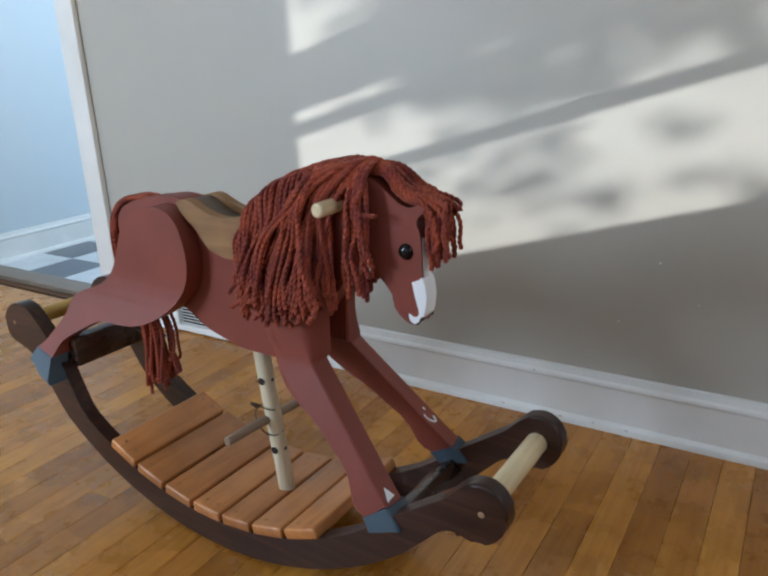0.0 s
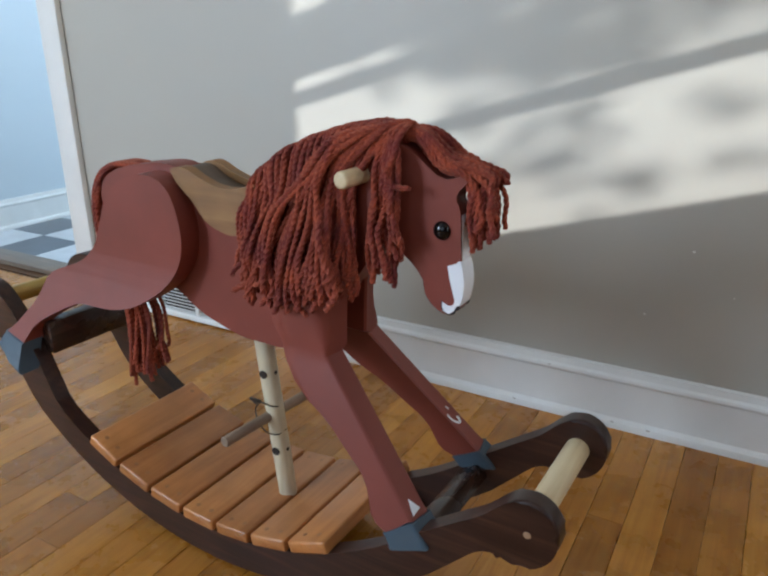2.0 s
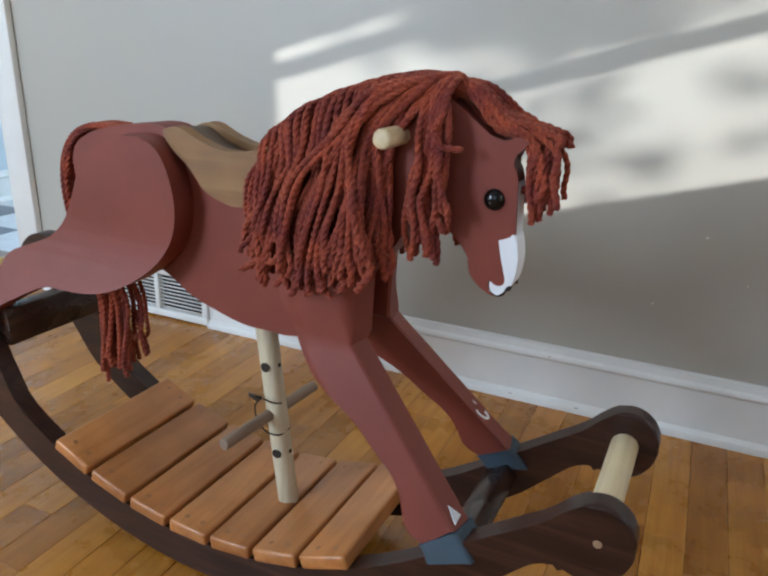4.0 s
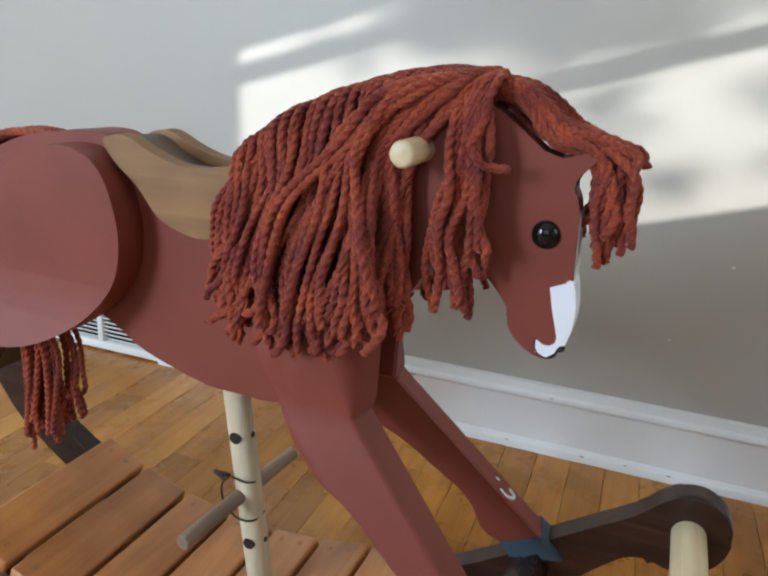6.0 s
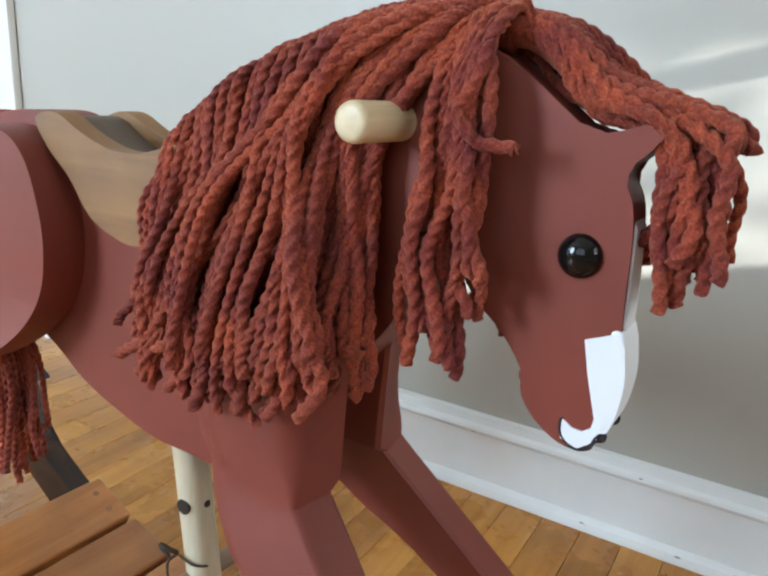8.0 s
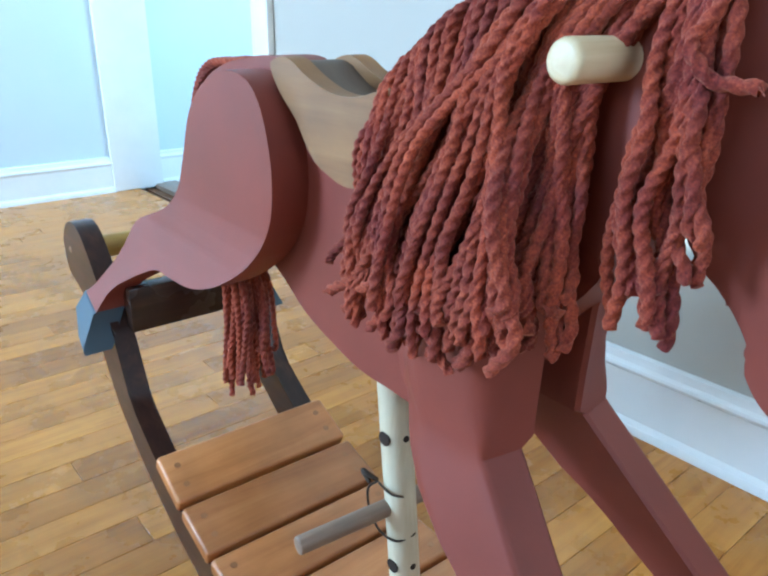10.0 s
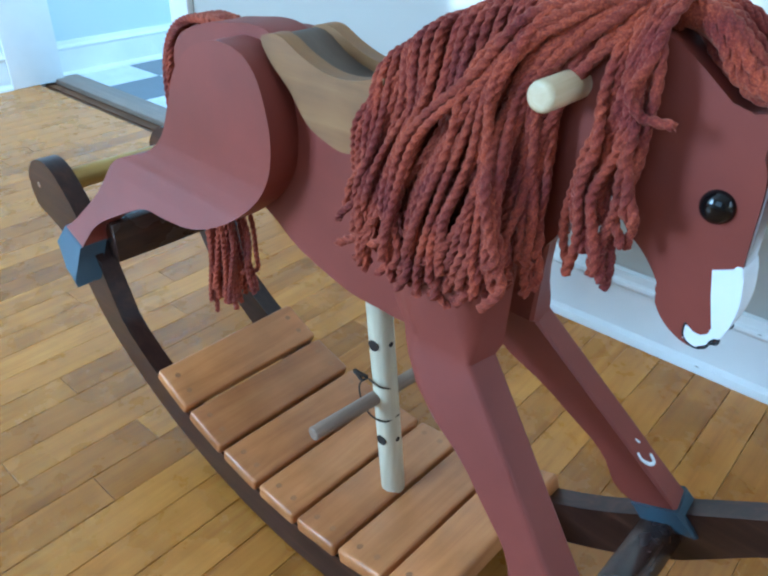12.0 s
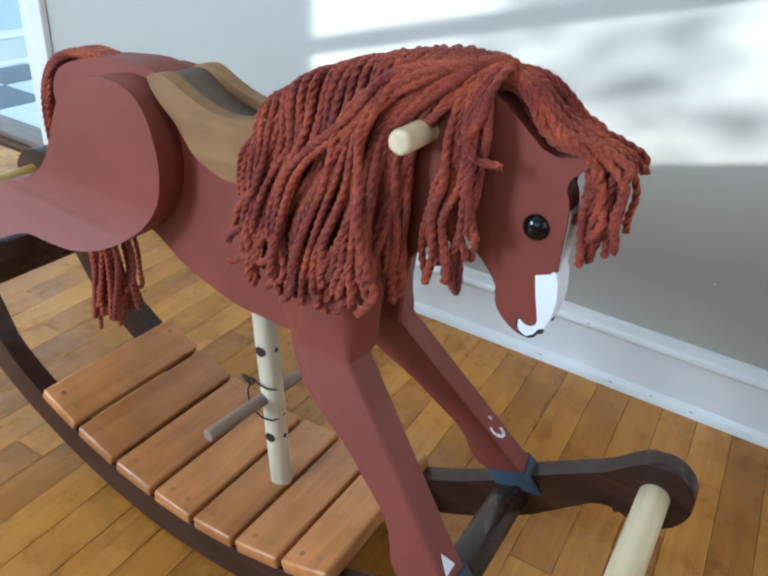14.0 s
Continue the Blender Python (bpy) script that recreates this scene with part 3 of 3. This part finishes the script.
# saddle
FLAP = [(-.1450, .5660), (-.1320, .5480), (-.1090, .5290), (-.0880, .5040), (-.0640, .4930), (-.0400, .4890), (-.0180, .4970), (-.0050, .5250), (.0050, .5580), (.0000, .5600), (-.0320, .5525), (-.0620, .5530), (-.0920, .5620), (-.1180, .5735), (-.1370, .5720)]
flap_profile = spline([(*p, 0) for p in FLAP], 5, True)
saddle = part("saddle", board(spline([(*p, 0) for p in ((-.1420, .566), (-.1250, .569), (-.0960, .5530), (-.0640, .5430), (-.0300, .5420), (-.0060, .5440), (-.0100, .5300), (-.0700, .5280), (-.1200, .540))], 4, True), -0.0225, 0.0225, 0.002, 2), M_SEAT, horse, "scooped grey-brown wooden saddle seat")
for side in (-1, 1):
    y0, y1 = sorted((side * 0.0222, side * 0.0385))
    even_shading(part("saddle_flap", board(flap_profile, y0, y1, 0.0045, 3), M_SADDLE, saddle, "tan wooden saddle flap with rounded edges"))

# hand peg
part("hand_peg", rod((.158, -0.067, .586), (.158, 0.067, .586), 0.0102, 0.0035), M_BIRCH_Y, horse, "pale wooden hand peg through the neck")

# rockers
ARC_C, ARC_R = (-.075, .583), .579
RIN = ARC_R - .050


def arc(r, a0, a1, n):
    return [(ARC_C[0] + r * math.sin(radians(a0 + (a1 - a0) * k / n)), ARC_C[1] - r * math.cos(radians(a0 + (a1 - a0) * k / n))) for k in range(n + 1)]


FRONT_END = [(.335, .178), (.352, .195), (.366, .203), (.380, .2045), (.394, .2005), (.412, .2000), (.430, .2105), (.442, .2280), (.4455, .2500), (.4380, .2710), (.4210, .2830), (.4020, .2830), (.3830, .2710), (.3600, .2480), (.3320, .2280)]
REAR_END = [(-.4300, .2420), (-.4560, .2750), (-.4760, .3050), (-0.5040, 0.3350), (-0.5230, 0.3500), (-0.5480, 0.3560), (-0.5740, 0.3500), (-0.5960, 0.3330), (-0.6080, 0.3100), (-0.6060, 0.2880), (-0.5910, 0.2760), (-0.5700, 0.2700), (-.5400, .2600), (-.5150, .2430)]
ROCK = arc(ARC_R, -43, 40, 30) + [tuple(p[:2]) for p in spline([(*p, 0) for p in FRONT_END], 3)] + arc(RIN, 45, -39, 30)[1:] + [tuple(p[:2]) for p in spline([(*p, 0) for p in REAR_END], 3)]
ROCK_OUT, ROCK_IN = 0.107, 0.081
rockers = []
for side in (-1, 1):
    y0, y1 = sorted((side * ROCK_IN, side * ROCK_OUT))
    r = even_shading(part("rocker", board(ROCK, y0, y1, 0.0045, 3), M_WALNUT, horse, "dark walnut rocker with rounded knob ends"))
    for x, z in ((.412, .2440), (-.574, .3140)):
        part("plug", rod((x, side * (ROCK_OUT - 0.004), z), (x, side * (ROCK_OUT + 0.0006), z), 0.0042, 0.0004, 16), M_PLUG, r, "pale wooden plug")
part("front_dowel", rod((.409, -0.0835, .2430), (.409, 0.0835, .2430), 0.0155, 0.001, 32), M_BIRCH_Y, horse, "pale round dowel between the rocker knobs")
part("rear_dowel", rod((-.562, -0.0835, .3140), (-.562, 0.0835, .3140), 0.0150, 0.001, 32), M_YELLOW_DOWEL, horse, "yellowed round dowel at the rear")
cross = part("front_crosspiece", box(-.018, .018, -0.084, 0.084, -.024, 0, 0.003), M_WALNUT_Y, horse, "dark walnut crosspiece under the fore hooves")
cross.location, cross.rotation_euler = (.2625, 0, .168), (0, radians(-35), 0)
part("rear_crosspiece", box(-.440, -.416, -0.088, 0.088, .246, .302, 0.003), M_WALNUT_Y, horse, "dark walnut crosspiece behind the hind hooves")

# footboard slats laid along the rocker's curve
SLAT_T, SLAT_L = 0.019, 0.1105
GAPS = [-.3215, -.2570, -.1890, -.1215, -.0545, .0120, .0800, .1480]
rim_r = RIN
for k in range(7):
    xa, xb = GAPS[k] + 0.0028, GAPS[k + 1] - 0.0028
    aa, ab = math.asin((xa - ARC_C[0]) / (rim_r - SLAT_T)), math.asin((xb - ARC_C[0]) / (rim_r - SLAT_T))
    mid, wid = (aa + ab) / 2, (ab - aa) * (rim_r - SLAT_T)
    ob = part("slat", box(-wid / 2, wid / 2, -SLAT_L, SLAT_L, 0, SLAT_T, 0.004, 3), M_SLAT, horse, "cherry stained footboard slat")
    ob.location = (ARC_C[0] + rim_r * math.sin(mid), 0, ARC_C[1] - rim_r * math.cos(mid))
    ob.rotation_euler = (0, -mid, 0)
    for side in (-1, 1):
        for dx in (-0.013, 0.013):
            part("screw_plug", rod((dx, side * 0.093, SLAT_T - 0.003), (dx, side * 0.093, SLAT_T + 0.0003), 0.0036, 0, 12), M_SLAT_PLUG, ob, "small wooden plug")

# height post with rod
P0, P1 = Vector((-.003, 0, .073)), Vector((-.034, 0, .345))
post = part("post", rod(P0, P1, 0.0138, 0.002, 28), M_BIRCH, horse, "pale round birch post with drilled holes")
axis = (P1 - P0).normalized()
for s in (0.205, 0.080):
    for d in (Vector((0.04, -1, 0)), Vector((1, -0.05, 0.1))):
        c = P0 + axis * s
        d = (d - axis * d.dot(axis)).normalized()
        # solid dark discs, coloured as the shade inside drilled holes
        part("peg_hole_shade", rod(c + d * 0.010, c + d * 0.01395, 0.0066 if abs(d.y) > 0.5 else 0.003, 0.0, 18), M_HOLE_SHADE, post, "dark disc coloured as the shade in a drilled hole")
tb = P0 + axis * 0.14
part("foot_rod", rod((tb.x - 0.010, -0.098, tb.z - 0.004), (tb.x + 0.004, 0.085, tb.z - 0.004), 0.0078, 0.0015, 20), M_GREYROD, horse, "weathered grey-brown foot rod through the post")
cord_z = tb.z
cord = spline([(tb.x - .012, -.016, cord_z + .020), (tb.x - .020, -.020, cord_z + .010), (tb.x - .018, -.020, cord_z - .010), (tb.x - .004, -.019, cord_z - .026), (tb.x + .012, -.012, cord_z - .030), (tb.x + .017, .004, cord_z - .026)], 6)
part("cord", tube(cord, 0.0011, 6), M_CORD, post, "thin dark cord round the post")
loop = spline([(tb.x - .012, -.016, cord_z + .020), (tb.x + .006, -.016, cord_z + .018), (tb.x + .014, -.008, cord_z + .016)], 5)
part("cord", tube(loop, 0.0011, 6), M_CORD, post, "thin dark cord round the post")
knot = spline([(tb.x - .030, -.018, cord_z + .020), (tb.x - .022, -.022, cord_z + .025), (tb.x - .014, -.016, cord_z + .021), (tb.x - .022, -.013, cord_z + .017), (tb.x - .028, -.020, cord_z + .024), (tb.x - .016, -.021, cord_z + .018)], 6)
part("cord_knot", tube(knot, 0.0021, 6), M_CORD, post, "knotted dark cord end")

# ---- wool mane, forelock and tail ----
rng = random.Random(7)
YR = 0.0031


def strand(parent, ctrl, r=YR):
    L = sum((Vector(b) - Vector(a)).length for a, b in zip(ctrl, ctrl[1:]))
    per = max(4, int(L / (len(ctrl) - 1) / 0.0010))
    path = spline(ctrl, per)
    wob, amp = rng.uniform(0, 6.28), rng.uniform(0.002, 0.007)
    for i, p in enumerate(path):
        u = i / len(path)
        p.x += amp * math.sin(wob + 8 * u) * min(1, 3 * u) + 0.0024 * math.sin(3 * wob + 23 * u) * u
        p.y += 0.0022 * math.sin(1.7 * wob + 11 * u) * min(1, 4 * u)
    return part("strand", tube(path, r * rng.uniform(0.88, 1.12), 15, 3, rng.uniform(0.0076, 0.0092), 0.21, rng.uniform(0, 6)), M_YARN, parent)


CREST = spline([(-.026, 0, .532), (.010, 0, .566), (.060, 0, .603), (.125, 0, .627), (.178, 0, .638), (.210, 0, .634)], 12)


def crest(u):
    i = u * (len(CREST) - 1)
    k = min(int(i), len(CREST) - 2)
    return CREST[k].lerp(CREST[k + 1], i - k)


mane_path = [p - Vector((0, 0, 0.004)) for p in CREST]
mane = part("mane", tube(mane_path, 0.0085, 10), M_YARN, horse, "thick rust red wool yarn mane")


def bend(side, ctrl, r=YR):
    strand(mane, [Vector((x, side * y, z)) for x, y, z in ctrl], r)


for side in (-1, 1):
    many = side < 0
    # inner layer, lying close to the neck
    n = 60 if many else 32
    for k in range(n):
        w = (k + rng.uniform(0.2, 0.8)) / n
        c = crest(0.20 + w * 0.70)
        hx = min(-0.022 + 0.186 * w, 0.154) + rng.uniform(-0.006, 0.003)
        hz = 0.446 - 0.018 * math.sin(min(1, w * 1.2) * math.pi) + 0.022 * w + rng.uniform(-0.010, 0.016)
        yy = 0.036 + (0.026 if 0.02 < hx < 0.145 else 0.010)
        mx = min(c.x * 0.4 + hx * 0.6 - 0.003, 0.150)
        bend(side, [(c.x, -0.004, c.z + 0.004), (c.x - 0.005, 0.020, c.z - 0.003), (mx, 0.033 + (0.013 if mx < 0.025 else 0), c.z * 0.6 + hz * 0.4), (hx * 0.9 + mx * 0.1, yy * 0.88, c.z * 0.22 + hz * 0.78), (hx, yy, hz)])
    # outer layer, falling from the crest
    n = 50 if many else 26
    for k in range(n):
        w = (k + rng.uniform(0.1, 0.9)) / n
        c = crest(0.21 + 0.73 * w)
        hx = c.x * 0.80 - 0.016 + 0.014 * w + rng.uniform(-0.009, 0.009)
        hx = min(hx, 0.142)
        hz = 0.447 - 0.020 * math.sin(min(1, w * 1.1) * math.pi) + 0.010 * w + rng.uniform(-0.020, 0.014)
        yy = 0.050 + (0.026 if hx > 0.0 else 0.006) + rng.uniform(-0.004, 0.004)
        bow = 0.010 * (1 - w) + 0.022 * max(0.0, w - 0.55)
        m1x, m2x = c.x - 0.010 - bow, c.x * 0.55 + hx * 0.45 - bow * 0.5
        if m2x > 0.128:
            m2x = 0.128 + rng.uniform(-0.006, 0.003)
        bend(side, [(c.x, -0.002, c.z + 0.008), (m1x, 0.026, c.z - 0.002), (m2x, 0.043 + (0.006 if m2x < 0.02 else 0), c.z * 0.66 + hz * 0.34), (min(m2x * 0.3 + hx * 0.7, 0.136), yy * 0.92, c.z * 0.32 + hz * 0.68), (hx + rng.uniform(-0.003, 0.006), yy, c.z * 0.12 + hz * 0.88), (hx + rng.uniform(-0.008, 0.006), yy + 0.002, hz)])
    # strands behind and below the peg
    for k in range(18 if many else 7):
        w = (k + 0.5) / 18
        hx = 0.118 + 0.046 * w + rng.uniform(-0.004, 0.004)
        hz = 0.446 + 0.012 * w + rng.uniform(-0.016, 0.014)
        c = crest(0.66 + 0.16 * w)
        yy = 0.064 - 0.012 * w + rng.uniform(-0.004, 0.004)
        bend(side, [(c.x, 0.0, c.z + 0.005), (c.x - 0.008, 0.022, c.z - 0.004), (0.128 + 0.014 * w, 0.036, .588), (0.128 + 0.024 * w, 0.044, .535), (hx - 0.004, yy * 0.94, .475), (hx, yy, hz)])
    # loose strands that sweep back from the poll above the peg
    for k in range(10 if many else 4):
        w = (k + 0.5) / 10
        hx = 0.046 + 0.090 * w + rng.uniform(-0.008, 0.008)
        hz = 0.430 + rng.uniform(-0.014, 0.022)
        bend(side, [(.208, 0.000, .646), (.184, 0.021, .642), (.150 - 0.014 * (1 - w) + rng.uniform(-.006, .006), 0.039, .627 + rng.uniform(-.005, .004)), (.106 + 0.018 * w + rng.uniform(-.010, .006), 0.052, .592 - 0.006 * w), (min(hx + 0.014, 0.122), 0.066, .535), (hx, 0.079, .470), (hx + rng.uniform(-0.008, 0.004), 0.083, hz)])
    # the lock before the peg
    n = 17 if many else 11
    for k in range(n):
        w = (k + 0.5) / n
        sx = 0.192 + 0.017 * w
        hx = 0.184 + 0.041 * w + rng.uniform(-0.006, 0.006)
        hz = 0.476 + rng.uniform(-0.018, 0.020) + (0.026 if w > 0.75 else 0)
        yy = 0.031 + rng.uniform(0, 0.012)
        bend(side, [(sx + 0.004, 0, .645), (sx - 0.001, 0.021, .633), (sx - 0.008 + 0.012 * w, yy, .575), (hx - 0.008 + rng.uniform(-0.006, 0.006), yy, .525), (hx, yy, hz)])
    if many:
        bend(side, [(.206, 0.004, .638), (.204, 0.030, .623), (.206, 0.042, .598), (.214, 0.042, .582), (.224, 0.040, .579)])

forelock = part("forelock", tube(spline([(.198, 0, .634), (.220, 0, .632), (.240, 0, .620)], 6), 0.009, 10), M_YARN, horse, "rust red yarn forelock over the brow")
for k in range(44):
    # strands run forward over the brow, then hang before the face
    yy = -0.013 + 0.043 * (k + rng.uniform(0.2, 0.8)) / 44
    up = rng.uniform(-0.014, 0.008)
    a, b = (.204 + rng.uniform(-.006, .006), yy * .2, .641), (.232, yy * .7, .630 + up)
    if k % 9 == 4:
        strand(forelock, [a, b, (.260, yy * .9, .613 + up * .7), (.284, yy, .604), (.299, yy, .600), (.310, yy, .594), (.313, yy, .582)])
        continue
    if k % 4 == 2 and yy > 0.002:
        strand(forelock, [a, (.228, yy * .9, .613), (.247, yy * 1.1, .599), (.262, yy * 1.1, .596), (.280, yy * 1.1, .601 + rng.uniform(-.003, .004))])
        continue
    fx = 0.284 + 0.024 * rng.uniform(0, 1)
    end = 0.522 + rng.uniform(-0.016, 0.028)
    strand(forelock, [a, b, (.256, yy * .9, .609 + up), (fx - 0.010, yy, .599 + up * .6), (fx + 0.003, yy * 1.05, .582), (fx + 0.005, yy * 1.1, .556), (fx + rng.uniform(-0.002, 0.010), yy * 1.15, end)])

tail = part("tail", tube(spline([(-.245, 0, .560), (-.290, 0, .552), (-.325, 0, .525)], 6), 0.009, 10), M_YARN, horse, "rust red wool yarn tail")
for k in range(34):
    yy = -0.020 + 0.040 * (k + rng.uniform(0.2, 0.8)) / 34
    w = rng.uniform(0, 1)
    hx = -0.336 + 0.082 * w
    out = rng.uniform(0, 0.008)
    end = 0.190 + 0.10 * abs(w - 0.42) ** 1.3 + rng.uniform(-0.010, 0.030)
    strand(tail, [(-.248 + rng.uniform(-.008, .012), yy * .8, .562), (-.294, yy, .558 + out * .4), (-.327 - out, yy, .534), (-.345 - out, yy, .485), (-.342, yy, .420), (hx - 0.004, yy, .345), (hx + 0.004, yy * 1.1, .28), (hx + rng.uniform(-.012, .014), yy * 1.2, end)])


# ---- unseen tree added outside the window to dapple the sun ----
def dapple_tree():
    top = tagged(new("dapple_tree"), "unseen leafy tree added outside the window to dapple the sun", "tree")
    top.location = (7.5, -3.7, 0)
    part("trunk", tube(spline([(0.6, 1.6, -0.5), (0.55, 1.55, 1.0), (0.5, 1.5, 2.5), (0.4, 1.4, 4.0)], 6), 0.09, 10), M_WALNUT, top, "brown tree trunk")
    tr = random.Random(3)
    for k in range(7):
        a = (0.5, 1.4 + 0.1 * k, 1.6 + 0.25 * k)
        b = (0.3 + tr.uniform(-0.5, 0.5), 0.4 + tr.uniform(-1.0, 1.2), 2.2 + 0.3 * k + tr.uniform(-0.3, 0.5))
        part("limb", tube(spline([a, ((a[0] + b[0]) / 2, (a[1] + b[1]) / 2, (a[2] + b[2]) / 2 + 0.2), b], 6), 0.025, 7), M_WALNUT, top, "bare limb")
    bm = bmesh.new()
    for cy, cz, rad, num in LEAF_CLUMPS:
        for _ in range(num):
            p = Vector((tr.gauss(0, 0.12), cy + tr.gauss(0, rad), cz + tr.gauss(0, rad * 0.6)))
            q = Euler((tr.uniform(0, 6), tr.uniform(0, 6), tr.uniform(0, 6))).to_matrix()
            s = tr.uniform(0.025, 0.045)
            vs = [bm.verts.new(p + q @ Vector(v) * s) for v in ((-1, 0, 0), (0, 0.5, 0.1), (1, 0, 0), (0, -0.5, 0.1))]
            bm.faces.new(vs)
    part("crown", bm, M_LEAF, top, "small green leaves")


M_LEAF = paint_mat("green_leaf", (0.06, 0.10, 0.03), 0.6, 0.3)


def sun_spot(xw, zw):
    """Where the sun's ray that meets the wall at xw, zw passes the tree."""
    return WALL_Y - 0.62 * (7.5 - xw) + 3.7, zw + 0.285 * (7.5 - xw)


# leaf clumps placed to block the sun at chosen spots on the wall
LEAF_CLUMPS = [(*sun_spot(xw, zw), rad, num) for xw, zw, rad, num in (
    (0.02, 0.70, 0.05, 50), (0.12, 0.80, 0.08, 90), (0.40, 0.78, 0.06, 30), (-0.12, 0.84, 0.03, 10), (0.33, 0.60, 0.05, 12), (0.00, 0.90, 0.06, 50), (0.30, 0.92, 0.12, 120), (0.50, 0.80, 0.05, 30), (0.22, 0.70, 0.05, 26), (0.06, 1.02, 0.10, 80), (0.45, 1.05, 0.14, 120), (0.14, 0.585, 0.035, 9), (0.00, 0.49, 0.035, 9),
    (0.27, 0.50, 0.035, 10), (0.43, 0.53, 0.02, 9), (0.60, 0.88, 0.08, 50), (0.20, 0.43, 0.03, 5), (0.90, 0.95, 0.12, 60), (-0.15, 0.95, 0.03, 8))]
dapple_tree()

# lawn outside
structure("ground", box(2.45, 60, -40, 40, -0.6, -0.5), M_LEAF, "green lawn outside the house", "lawn")

# ---- hall tiles and oak floor strips ----
hall = tagged(new("hall_tiles"), "charcoal and white checkered floor tiles in the hall", "tile floor", "", "structure")
T = 0.2286
tile = {}
for i in range(6):
    for j in range(8):
        dark = (i + j) % 2 == 1
        m = M_TILE_DARK if dark else M_TILE_LIGHT
        if dark not in tile:
            tile[dark] = part("tile", box(0.0008, T - 0.0008, 0.0008, T - 0.0008, -0.007, 0.002, 0.0008, 1), m, hall)
            ob = tile[dark]
        else:
            ob = new("tile", tile[dark].data)
            ob.parent = hall
        ob.location = (-2.20 + i * T, WALL_Y + 0.137 + j * T, 0)

strip_rng = random.Random(11)
SW = 0.0572
near_count = 0
rest = bmesh.new()
x = -2.18
strip_mesh = {}
while x < 2.3:
    y = WALL_Y + 0.004
    first = True
    while y > -2.78:
        L = strip_rng.choice((0.5, 0.8, 1.0, 1.25, 1.6, 2.0))
        if first:
            L *= strip_rng.uniform(0.3, 1.0)
            L = round(L, 2)
            first = False
        y0 = max(-2.78, y - L)
        Lr = round(y - y0, 3)
        if -1.6 < x < 1.2 and y > -0.75 and near_count < 300:
            if Lr not in strip_mesh:
                strip_mesh[Lr] = part("strip", box(0.0002, SW - 0.0002, 0.0002, Lr - 0.0002, -0.012, 0.0, 0.0006, 1), M_FLOOR, floor)
                ob = strip_mesh[Lr]
            else:
                ob = new("strip", strip_mesh[Lr].data)
                ob.parent = floor
            ob.location = (x, y0, 0)
            near_count += 1
        else:
            vs = [rest.verts.new(v) for v in ((x + 0.0006, y0 + 0.0006, 0), (x + SW - 0.0006, y0 + 0.0006, 0), (x + SW - 0.0006, y - 0.0006, 0), (x + 0.0006, y - 0.0006, 0))]
            rest.faces.new(vs)
        y = y0
    x += SW
ex = bmesh.ops.extrude_face_region(rest, geom=rest.faces[:])
bmesh.ops.translate(rest, verts=[g for g in ex["geom"] if isinstance(g, bmesh.types.BMVert)], vec=(0, 0, -0.010))
tagged(part("far_strips", rest, M_FLOOR, floor), kind="stuff")
